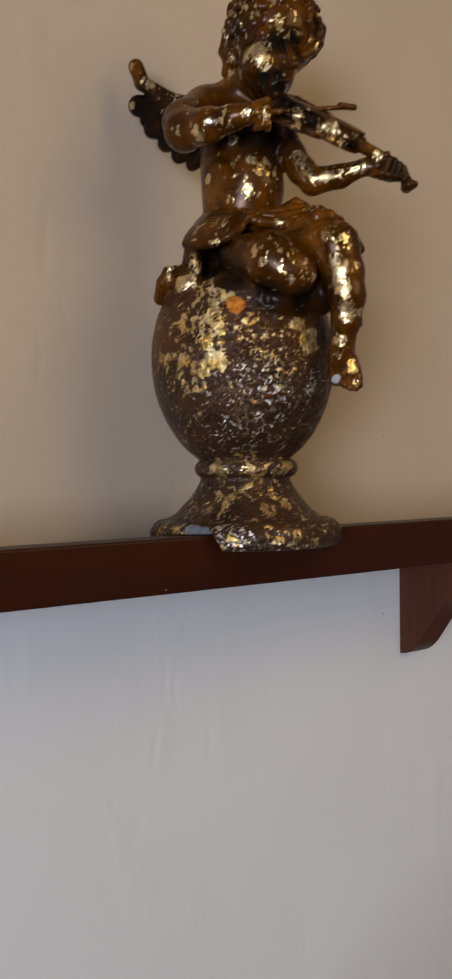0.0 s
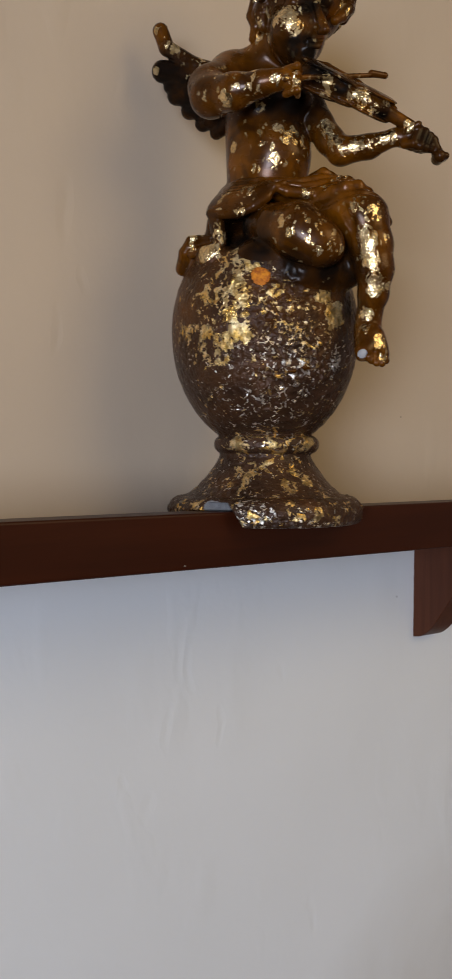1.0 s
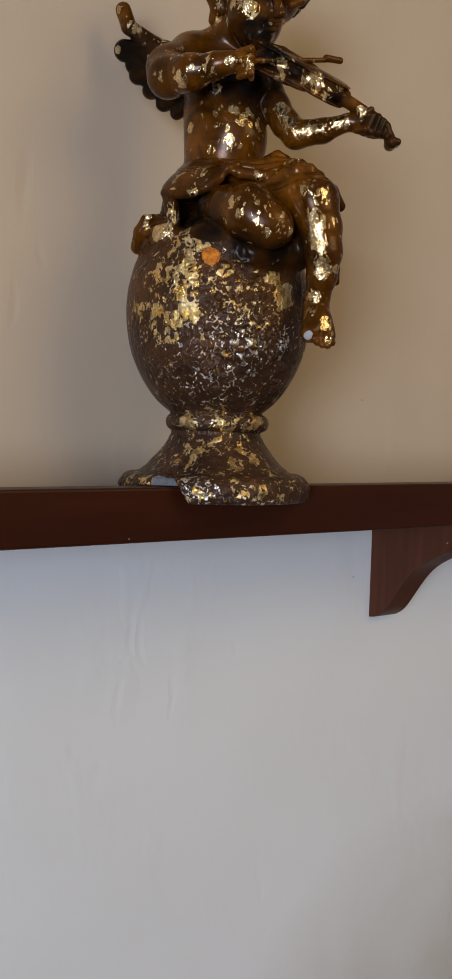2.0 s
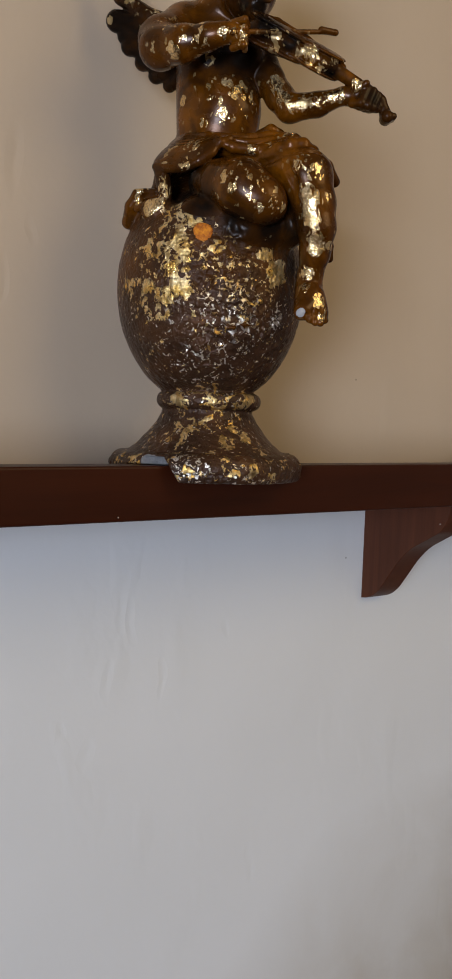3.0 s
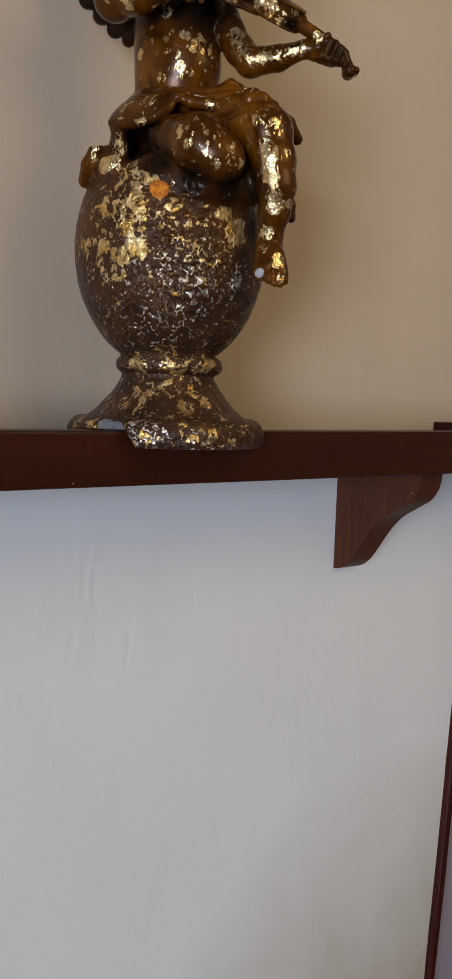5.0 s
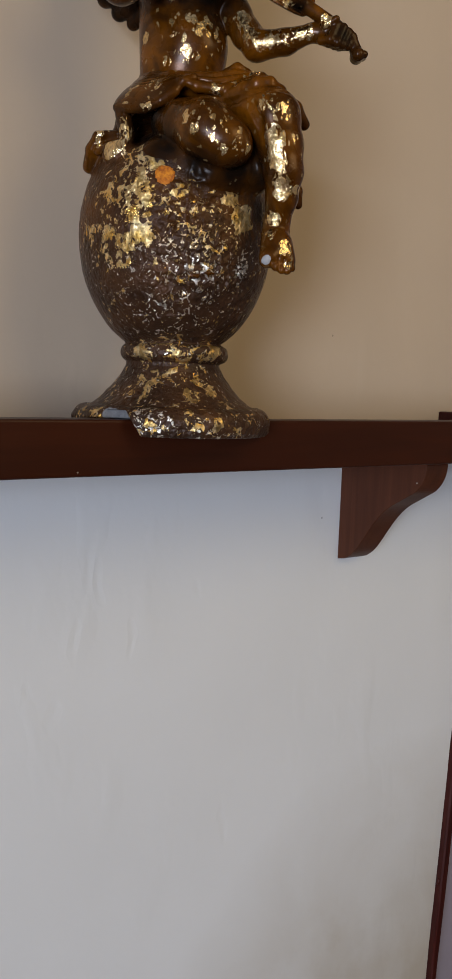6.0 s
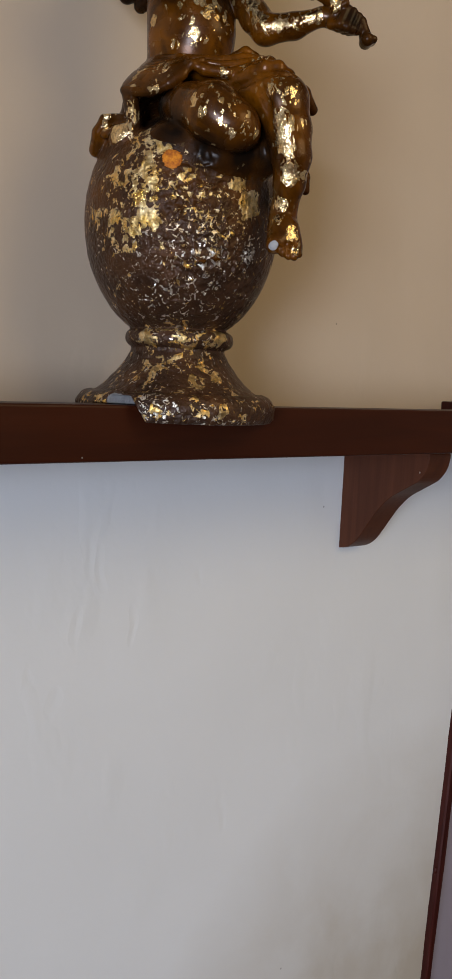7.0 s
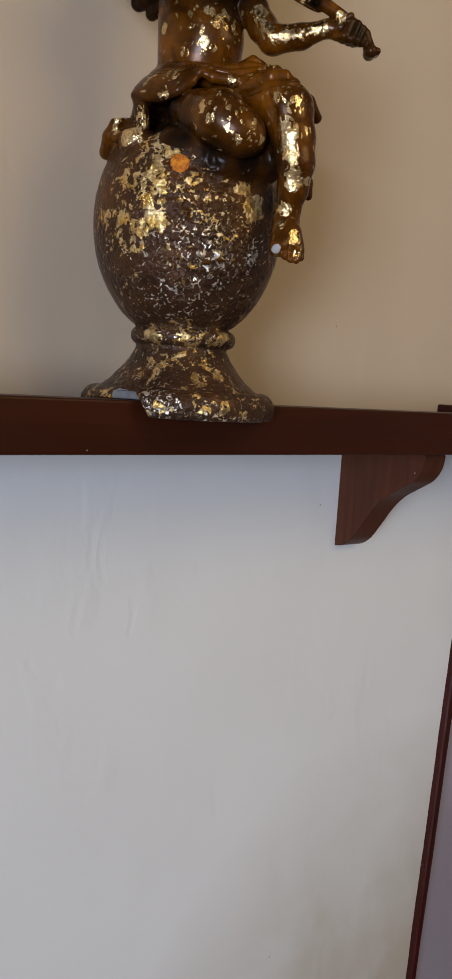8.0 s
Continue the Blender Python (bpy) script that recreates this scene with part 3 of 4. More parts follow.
class Clay:
    """A block of distances into which rounded forms are merged."""

    def __init__(self):
        self.d = np.full((NX, NY, NZ), 0.03, np.float32)

    def window(self, lo, hi, pad):
        s = []
        for i, g in enumerate((GX, GY, GZ)):
            s.append(slice(int(np.searchsorted(g, lo[i] - pad)), int(np.searchsorted(g, hi[i] + pad))))
        return tuple(s), np.meshgrid(GX[s[0]], GY[s[1]], GZ[s[2]], indexing="ij")

    def merge(self, s, d, k, cut=False):
        old = self.d[s]
        if cut:
            h = np.clip(0.5 - 0.5 * (old + d) / k, 0, 1)
            self.d[s] = old + (-d - old) * h + k * h * (1 - h)
        else:
            h = np.clip(0.5 + 0.5 * (old - d) / k, 0, 1)
            self.d[s] = old + (d - old) * h - k * h * (1 - h)

    def limb(self, a, b, ra, rb, k=0.006, cut=False, flat=None):
        """A tapered capsule from a to b. flat: (axis, factor) thins it along a direction."""
        a, b = np.array(a, np.float32), np.array(b, np.float32)
        r = max(ra, rb)
        s, (x, y, z) = self.window(np.minimum(a, b) - r, np.maximum(a, b) + r, 0.012)
        if x.size == 0:
            return
        ab = b - a
        px, py, pz = x - a[0], y - a[1], z - a[2]
        t = np.clip((px * ab[0] + py * ab[1] + pz * ab[2]) / max(float(ab @ ab), 1e-9), 0, 1)
        qx, qy, qz = px - t * ab[0], py - t * ab[1], pz - t * ab[2]
        if flat:
            n, f = np.array(flat[0], np.float32), flat[1]
            n = n / np.linalg.norm(n)
            c = qx * n[0] + qy * n[1] + qz * n[2]
            g = (1 / f - 1) * c
            qx, qy, qz = qx + g * n[0], qy + g * n[1], qz + g * n[2]
        d = np.sqrt(qx * qx + qy * qy + qz * qz) - (ra + (rb - ra) * t)
        if flat:
            d = d * (0.5 + 0.5 * f)
        self.merge(s, d, k, cut)

    def chain(self, pts, k=0.006, flat=None):
        for (a, ra), (b, rb) in zip(pts, pts[1:]):
            self.limb(a, b, ra, rb, k, flat=flat)

    def chain_cut(self, pts, r):
        for a, b in zip(pts, pts[1:]):
            self.limb(a, b, r, r, 0.002, cut=True)

    def sheet(self, rows, r, k=0.002, fine=4):
        """Cloth: rows of places (breadth, towards the viewer, height), smoothly joined into a skin."""
        g = np.array(rows, np.float32)
        for axis in (0, 1):
            n = g.shape[axis]
            t = np.linspace(0, n - 1, (n - 1) * fine + 1)
            i = np.minimum(t.astype(int), n - 2)
            f = (t - i).astype(np.float32)
            shape = [1, 1, 1]
            shape[axis] = -1
            f = f.reshape(shape)
            p0, p1, p2, p3 = (np.take(g, np.clip(i + j, 0, n - 1), axis=axis) for j in (-1, 0, 1, 2))
            g = 0.5 * (2 * p1 + (p2 - p0) * f + (2 * p0 - 5 * p1 + 4 * p2 - p3) * f ** 2 + (3 * p1 - p0 - 3 * p2 + p3) * f ** 3)
        for a in range(g.shape[0]):
            for b in range(g.shape[1] - 1):
                self.limb(P(*g[a, b]), P(*g[a, b + 1]), r, r, k)

    def egg(self, c, r, k=0.006, cut=False, turn=None):
        c, r = np.array(c, np.float32), np.array(r, np.float32)
        m = float(r.max())
        s, (x, y, z) = self.window(c - m, c + m, 0.012)
        if x.size == 0:
            return
        q = np.stack([x - c[0], y - c[1], z - c[2]], -1)
        if turn is not None:
            q = q @ np.array(Euler([radians(v) for v in turn]).to_matrix(), np.float32)
        e = np.sqrt(((q / r) ** 2).sum(-1))
        g = np.sqrt(((q / (r * r)) ** 2).sum(-1)) + 1e-6
        self.merge(s, e * (e - 1) / g, k, cut)

    def turned(self, prof, z0, z1, cx, k=0.003):
        """A turned form; prof gives the radius over height."""
        zs = np.array([p[0] for p in prof])
        rs = np.array([p[1] for p in prof])
        m = rs.max() + 0.01
        s, (x, y, z) = self.window((cx - m, -m, z0), (cx + m, m, z1), 0.006)
        rad = np.interp(z, zs, rs).astype(np.float32)
        d = (np.sqrt((x - cx) ** 2 + y * y) - rad) * 0.75
        d = np.maximum(d, np.maximum(z0 - z, z - z1))
        self.merge(s, d, k)

    def ring(self, c, big, small, k=0.003):
        m = big + small
        s, (x, y, z) = self.window((c[0] - m, c[1] - m, c[2] - small), (c[0] + m, c[1] + m, c[2] + small), 0.008)
        d = np.sqrt((np.sqrt((x - c[0]) ** 2 + (y - c[1]) ** 2) - big) ** 2 + (z - c[2]) ** 2) - small
        self.merge(s, d, k)

    def crust(self, top):
        """Gritty casting on all that is made so far, up to a height."""
        rng = np.random.default_rng(7)
        size = (NX, NY, int((top - LO.z) / STEP))

        def grit(cell):
            g = rng.random([int(n * STEP / cell) + 3 for n in size]).astype(np.float32) - 0.5
            for ax in range(3):
                p = np.arange(size[ax]) * STEP / cell
                i = p.astype(int)
                f = (p - i).astype(np.float32)
                f = f * f * (3 - 2 * f)
                shape = [1, 1, 1]
                shape[ax] = -1
                f = f.reshape(shape)
                g = np.take(g, i, axis=ax) * (1 - f) + np.take(g, i + 1, axis=ax) * f
            return g

        fine = 1.0 * grit(0.0028) + 0.8 * grit(0.0046)
        worm = grit(0.0085)
        fine = fine - 0.9 * np.clip(0.16 - np.abs(worm), 0, 1) / 0.16
        patch = np.clip(grit(0.022) * 2.2 + 0.62, 0.25, 1)
        x, y, z = GX[:, None, None], GY[None, :, None], GZ[None, None, :size[2]]
        # coarsest on the ball's middle, nearly smooth on its flanks
        heart = np.exp(-((x - 0.012) / 0.050) ** 4 - ((y + 0.08) / 0.085) ** 2 - ((z - 0.140) / 0.056) ** 4)
        low = np.clip((0.046 - z) / 0.01, 0, 1) * 0.30
        calm = 1 - 0.85 * np.exp(-(((x + 0.0085) / 0.010) ** 2 + ((z - 0.1895) / 0.010) ** 2) ** 2)
        self.d[:, :, :size[2]] += fine * patch * (0.00040 + 0.0025 * np.maximum(heart, low)) * np.clip((top - z) / 0.015, 0, 1) * calm

    def skin(self):
        """Quads over the zero surface, one corner a cell."""
        d = self.d
        inside = d < 0
        c = np.zeros((NX - 1, NY - 1, NZ - 1), np.int8)
        for i in (0, 1):
            for j in (0, 1):
                for k in (0, 1):
                    c += inside[i:NX - 1 + i, j:NY - 1 + j, k:NZ - 1 + k]
        cells = np.argwhere((c > 0) & (c < 8))
        index = np.full(c.shape, -1, np.int32)
        index[tuple(cells.T)] = np.arange(len(cells))
        total, count = np.zeros((len(cells), 3)), np.zeros(len(cells))
        corner = [(i, j, k) for i in (0, 1) for j in (0, 1) for k in (0, 1)]
        for a in corner:
            for ax in range(3):
                if a[ax]:
                    continue
                b = list(a)
                b[ax] = 1
                da, db = d[tuple((cells + a).T)], d[tuple((cells + b).T)]
                hit = (da < 0) != (db < 0)
                t = np.where(hit, da / np.where(hit, da - db, 1), 0)
                p = np.array(a, float)[None] + np.zeros((len(cells), 1))
                p[:, ax] += t
                total += p * hit[:, None]
                count += hit
        verts = np.array(LO)[None] + STEP * (cells + total / count[:, None])
        quads = []
        for ax in range(3):
            u, v = (ax + 1) % 3, (ax + 2) % 3
            lo = [slice(1, -1)] * 3
            hi = [slice(1, -1)] * 3
            lo[ax], hi[ax] = slice(0, -1), slice(1, None)
            a, b = inside[tuple(lo)], inside[tuple(hi)]
            for flip, mask in ((False, a & ~b), (True, ~a & b)):
                e = np.argwhere(mask)
                e[:, u] += 1
                e[:, v] += 1
                ring = []
                for du, dv in ((0, 0), (-1, 0), (-1, -1), (0, -1)):
                    q = e.copy()
                    q[:, u] += du
                    q[:, v] += dv
                    ring.append(index[tuple(q.T)])
                ring = np.stack(ring, 1)
                quads.append(ring[:, ::-1] if flip else ring)
        quads = np.concatenate(quads)
        return verts, quads[(quads >= 0).all(1)]


def P(u, w, z):
    """A place in the statue: breadth, towards the viewer, height."""
    return (u, -w, z)


BALL, BALL_R = (0.0018, 0.0, 0.152), (0.0815, 0.0815, 0.102)


def cherub():
    c = Clay()
    # turned foot, collar and ball
    c.turned([(-0.013, 0.076), (0.004, 0.0745), (0.0085, 0.0715), (0.0125, 0.0665), (0.018, 0.0595), (0.027, 0.0515), (0.036, 0.0445), (0.044, 0.0405), (0.052, 0.039), (0.062, 0.039)], -0.013, 0.064, 0.0025, 0.002)
    c.ring((0.0028, 0, -0.0010), 0.0735, 0.0112, 0.0015)
    c.turned([(-0.013, 0.0815), (-0.009, 0.0838), (0.002, 0.0842)], -0.013, 0.001, 0.0028, 0.002)
    c.ring((0.0037, 0, 0.0552), 0.0385, 0.0078, 0.0012)
    c.egg(BALL, BALL_R, 0.0015)
    c.crust(0.225)
    # trunk, belly and chest
    c.limb(P(0.003, 0.004, 0.268), P(0.002, 0.0, 0.342), 0.0345, 0.0365, 0.008)
    c.egg(P(0.010, 0.017, 0.303), (0.029, 0.026, 0.032), 0.008)
    c.egg(P(-0.012, 0.022, 0.346), (0.019, 0.015, 0.014), 0.009)
    c.egg(P(0.022, 0.022, 0.346), (0.018, 0.015, 0.014), 0.009)
    c.egg(P(0.0225, 0.0425, 0.314), (0.0026, 0.004, 0.0026), 0.002, cut=True)
    c.limb(P(-0.027, 0.0, 0.3735), P(0.032, -0.004, 0.364), 0.0210, 0.018, 0.010)
    c.limb(P(-0.020, -0.002, 0.384), P(0.004, 0.0, 0.392), 0.0120, 0.0140, 0.008)
    c.limb(P(-0.004, -0.002, 0.378), P(0.016, 0.014, 0.404), 0.019, 0.017, 0.007)
    # head: skull, jaw, cheeks, brow, nose, lips, chin
    c.egg(P(0.031, 0.016, 0.436), (0.038, 0.038, 0.041), 0.006)
    c.egg(P(0.0250, 0.034, 0.3985), (0.0235, 0.025, 0.0290), 0.008)
    for u, w, z, r in ((0.0150, 0.0465, 0.3970, 0.0130), (0.0370, 0.0465, 0.3985, 0.0095), (0.0280, 0.0505, 0.3770, 0.0100)):
        c.egg(P(u, w, z), (r, r, r), 0.008)
    c.limb(P(0.0190, 0.0525, 0.4195), P(0.0470, 0.0490, 0.4190), 0.0055, 0.0050, 0.005)
    for u, w, z in ((0.0260, 0.0615, 0.4085), (0.0430, 0.0570, 0.4090)):
        c.egg(P(u, w, z), (0.0072, 0.0062, 0.0052), 0.003, cut=True)
        c.egg(P(u, w - 0.0068, z), (0.0056, 0.0048, 0.0042), 0.0015)
    c.limb(P(0.0370, 0.0575, 0.4120), P(0.0435, 0.0655, 0.3885), 0.0027, 0.0041, 0.004)
    c.egg(P(0.0390, 0.0640, 0.3868), (0.0023, 0.0024, 0.0020), 0.002)
    c.egg(P(0.0465, 0.0620, 0.3875), (0.0022, 0.0024, 0.0020), 0.002)
    c.limb(P(0.0300, 0.0600, 0.3812), P(0.0415, 0.0585, 0.3825), 0.0020, 0.0018, 0.0020)
    c.limb(P(0.0300, 0.0592, 0.3768), P(0.0395, 0.0578, 0.3780), 0.0021, 0.0018, 0.0020)
    # curls: little arcs laid over the skull, leaving the face free
    rnd = random.Random(4)
    front = Vector(P(0.13, 0.80, -0.52)).normalized()
    count = 84
    for i in range(count):
        zz = 1 - 2 * (i + 0.5) / count
        a = i * 2.39996
        n = Vector((math.sqrt(1 - zz * zz) * math.cos(a), math.sqrt(1 - zz * zz) * math.sin(a), zz))
        if n.dot(front) > 0.60 or n.z < -0.55 or (n.x > 0.45 and n.z < -0.25):
            continue
        o = Vector(P(0.031, 0.016, 0.434)) + Vector((n.x * 0.0375, n.y * 0.0375, n.z * 0.0405))
        side = n.cross(Vector((0, 0, 1)) if abs(n.z) < 0.9 else Vector((1, 0, 0))).normalized()
        up = n.cross(side)
        start, sweep, size = rnd.uniform(0, 6.28), rnd.choice((-1, 1)) * rnd.uniform(3.2, 5.4), rnd.uniform(0.006, 0.0088)
        last = None
        for k in range(6):
            f = k / 5
            ang, rad = start + sweep * f, size * (1 - 0.62 * f)
            p = o + (side * math.cos(ang) + up * math.sin(ang)) * rad + n * (0.001 + 0.0045 * f)
            if last is not None:
                c.limb(last, p, 0.0036 - 0.0008 * f, 0.0034 - 0.0008 * f, 0.0012)
            last = p
    for j, (u, w, z) in enumerate(((-0.003, 0.030, 0.425), (0.003, 0.038, 0.431), (0.011, 0.0445, 0.4345), (0.020, 0.048, 0.4370), (0.029, 0.0495, 0.4375), (0.038, 0.0475, 0.4365), (0.047, 0.0430, 0.4340), (0.055, 0.0370, 0.4280), (0.060, 0.0320, 0.4190))):
        s = 1 if j % 2 else -1
        c.limb(P(u - 0.003, w - 0.001, z + 0.004), P(u + 0.0035, w + 0.001, z + 0.0015 * s), 0.0042, 0.0036, 0.0012)
        c.limb(P(u + 0.0035, w + 0.001, z + 0.0015 * s), P(u + 0.0005, w + 0.002, z - 0.0042), 0.0036, 0.0026, 0.0012)
    for lock in (((-0.008, 0.016, 0.432), (-0.0115, 0.014, 0.420), (-0.0085, 0.016, 0.410), (-0.0105, 0.012, 0.402)),
                 ((-0.003, 0.026, 0.428), (-0.0055, 0.026, 0.417), (-0.0025, 0.024, 0.407)),
                 ((0.068, 0.026, 0.432), (0.067, 0.032, 0.420), (0.0615, 0.036, 0.412), (0.055, 0.041, 0.4065)),
                 ((0.073, 0.014, 0.440), (0.070, 0.020, 0.425), (0.064, 0.026, 0.414))):
        c.chain([(P(*q), 0.0058 - 0.0006 * j) for j, q in enumerate(lock)], 0.0015)
    # bowing arm with its hand
    c.chain([(P(-0.028, 0.004, 0.370), 0.0220), (P(-0.0470, 0.026, 0.3540), 0.0185), (P(-0.0475, 0.040, 0.3425), 0.0165), (P(-0.0290, 0.058, 0.3405), 0.0140), (P(-0.008, 0.070, 0.3430), 0.0098), (P(0.003, 0.075, 0.3445), 0.0078), (P(0.0105, 0.078, 0.3440), 0.0088)], 0.006)
    for j, z in enumerate((0.3512, 0.3446, 0.3382, 0.3322)):
        c.chain([(P(0.0100, 0.081, z - 0.001), 0.0030), (P(0.0185, 0.0870, z), 0.0030), (P(0.0212 - 0.0006 * j, 0.0810, z - 0.0022), 0.0025)], 0.0005)
    # stopping arm, hand and knuckles
    c.chain([(P(0.034, 0.0, 0.356), 0.0170), (P(0.0452, 0.018, 0.3295), 0.0128), (P(0.0540, 0.026, 0.3130), 0.0122), (P(0.0622, 0.033, 0.3022), 0.0120), (P(0.0840, 0.043, 0.3032), 0.0100), (P(0.1045, 0.051, 0.3090), 0.0068), (P(0.1150, 0.053, 0.3072), 0.0088)], 0.0035)
    for a, b, r in (((0.1215, 0.061, 0.3125), (0.1165, 0.064, 0.3000), 0.0038), ((0.1270, 0.061, 0.3105), (0.1222, 0.064, 0.2982), 0.0037), ((0.1318, 0.059, 0.3080), (0.1272, 0.062, 0.2972), 0.0034), ((0.1350, 0.057, 0.3050), (0.1312, 0.059, 0.2970), 0.0029)):
        c.limb(P(*a), P(*b), r, r * 0.9, 0.0010)
        c.limb(P(*b), P(b[0] - 0.006, b[1] - 0.006, b[2] + 0.001), r * 0.9, r, 0.002)
    c.limb(P(0.1125, 0.060, 0.3115), P(0.1205, 0.0645, 0.3155), 0.0034, 0.0028, 0.0015)
    # violin: two bouts, waist, ribs, fingerboard, neck, peg box and scroll
    axis = (0.90, 0.03, -0.42)
    lift = (0.38, -0.42, 0.82)                    # the belly looks up and to the outside
    for u, w, z, r in ((0.0370, 0.056, 0.3540, 0.0165), (0.0500, 0.058, 0.3480, 0.0150), (0.0640, 0.059, 0.3420, 0.0118), (0.0790, 0.060, 0.3350, 0.0142)):
        c.limb(P(u, w, z), P(u + 0.008, w, z - 0.0038), r - 0.0016, r * 0.95 - 0.0016, 0.003, flat=(lift, 0.74))
    for side in (-1, 1):
        ln = Vector(lift).normalized() * 0.0088 * side
        for u, w, z, r in ((0.0370, 0.056, 0.3540, 0.0170), (0.0500, 0.058, 0.3480, 0.0158), (0.0640, 0.059, 0.3420, 0.0126), (0.0790, 0.060, 0.3350, 0.0150)):
            p = Vector(P(u, w, z)) + ln * (r / 0.0165)
            q = Vector(P(u + 0.008, w, z - 0.0038)) + ln * (r / 0.0165)
            c.limb(p, q, r, r * 0.95, 0.001, flat=(lift, 0.16))
    for u, w, z in ((0.0600, 0.0745, 0.3330), (0.0660, 0.0460, 0.3500)):
        c.egg(P(u, w, z), (0.0060, 0.0055, 0.0060), 0.002, cut=True)
    c.chain([(P(0.0330, 0.050, 0.3660), 0.0055), (P(0.0470, 0.050, 0.3640), 0.0042), (P(0.0716, 0.053, 0.3500), 0.0042), (P(0.1010, 0.058, 0.3290), 0.0034)], 0.0015)
    c.chain([(P(0.0880, 0.060, 0.3300), 0.0058), (P(0.1220, 0.058, 0.3120), 0.0050), (P(0.1345, 0.056, 0.3050), 0.0044), (P(0.1385, 0.055, 0.2960), 0.0046), (P(0.1395, 0.055, 0.2925), 0.0052)], 0.0015)
    c.limb(P(0.1400, 0.058, 0.2920), P(0.1400, 0.050, 0.2920), 0.0052, 0.0052, 0.001)
    c.limb(P(0.1450, 0.058, 0.2925), P(0.1450, 0.050, 0.2925), 0.0030, 0.0030, 0.001)
    # bow
    c.limb(P(0.0080, 0.0890, 0.3405), P(0.0956, 0.050, 0.3597), 0.0022, 0.0020, 0.0008)
    c.limb(P(0.0830, 0.0560, 0.3585), P(0.0956, 0.050, 0.3590), 0.0028, 0.0027, 0.0008)
    # wing: scalloped feathers behind the shoulder
    for tip, root, r0, r1 in (((-0.0905, -0.036, 0.4265), (-0.0850, -0.034, 0.4110), 0.0072, 0.0072), ((-0.0850, -0.034, 0.4110), (-0.0600, -0.026, 0.3920), 0.0068, 0.0080), ((-0.0600, -0.026, 0.3920), (-0.0280, -0.018, 0.3780), 0.0080, 0.0110),
                              ((-0.0885, -0.038, 0.3915), (-0.0600, -0.030, 0.3830), 0.0100, 0.0115), ((-0.0760, -0.038, 0.3700), (-0.0520, -0.030, 0.3680), 0.0085, 0.0110), ((-0.0800, -0.038, 0.3790), (-0.0450, -0.026, 0.3760), 0.0080, 0.0110),
                              ((-0.0640, -0.038, 0.3570), (-0.0420, -0.026, 0.3600), 0.0080, 0.0110), ((-0.0520, -0.038, 0.3460), (-0.0340, -0.026, 0.3520), 0.0075, 0.0100), ((-0.0400, -0.036, 0.3370), (-0.0280, -0.026, 0.3450), 0.0060, 0.0090)):
        c.limb(P(*tip), P(*root), r0, r1, 0.0016)
    for a, b in (((-0.086, -0.022, 0.393), (-0.058, -0.016, 0.386)), ((-0.075, -0.024, 0.3755), (-0.050, -0.016, 0.3735)), ((-0.0635, -0.024, 0.3630), (-0.045, -0.016, 0.3655))):
        c.limb(P(*a), P(*b), 0.0012, 0.0012, 0.0015, cut=True)
    # hanging leg with foot and toes
    c.chain([(P(0.028, 0.020, 0.252), 0.0280), (P(0.0590, 0.055, 0.2475), 0.0218), (P(0.0735, 0.072, 0.2370), 0.0212), (P(0.0800, 0.079, 0.2150), 0.0170), (P(0.0828, 0.080, 0.1950), 0.0150), (P(0.0824, 0.076, 0.1765), 0.0122), (P(0.0800, 0.070, 0.1580), 0.0100), (P(0.0798, 0.069, 0.1477), 0.0105)], 0.0035)
    c.chain([(P(0.0795, 0.064, 0.1490), 0.0100), (P(0.0800, 0.076, 0.1390), 0.0110), (P(0.0760, 0.083, 0.1310), 0.0085), (P(0.0730, 0.087, 0.1285), 0.0070)], 0.005)
    c.chain([(P(0.0800, 0.076, 0.1390), 0.0110), (P(0.0850, 0.080, 0.1300), 0.0085), (P(0.0870, 0.081, 0.1265), 0.0070)], 0.005)
    for u, w, z, r in ((0.0712, 0.0885, 0.1262, 0.0055), (0.0788, 0.0895, 0.1222, 0.0037), (0.0834, 0.0885, 0.1202, 0.0035), (0.0878, 0.0862, 0.1200, 0.0034), (0.0916, 0.0830, 0.1222, 0.0031)):
        c.limb(P(u * 0.96 + 0.0033, w - 0.007, z + 0.008), P(u, w, z), r * 0.95, r, 0.0008)
    for u, w, z in ((0.0752, 0.0925, 0.1235), (0.0811, 0.0918, 0.1205), (0.0857, 0.0900, 0.1195), (0.0899, 0.0872, 0.1205)):
        c.limb(P(u, w, z), P(u - 0.0005, w - 0.001, z + 0.009), 0.0011, 0.0008, 0.0010, cut=True)
    c.egg(P(-0.020, 0.008, 0.240), (0.026, 0.030, 0.030), 0.004)
    c.egg(P(-0.0200, 0.046, 0.2330), (0.0200, 0.054, 0.0155), 0.002, cut=True)
    c.egg(P(-0.0250, 0.066, 0.2225), (0.0150, 0.026, 0.0090), 0.003, cut=True)
    c.egg(P(-0.0180, 0.062, 0.2270), (0.0260, 0.026, 0.0150), 0.006, cut=True)
    c.egg(BALL, [q - 0.012 for q in BALL_R], 0.004)
    c.limb(P(0.0670, 0.0985, 0.1300), P(0.0735, 0.0985, 0.1200), 0.0045, 0.0045, 0.0008, cut=True)
    # folded leg: the calf sinks into the ball, the knee lies over it
    c.limb(P(-0.010, 0.053, 0.2080), P(0.030, 0.0635, 0.1990), 0.0165, 0.0165, 0.012)
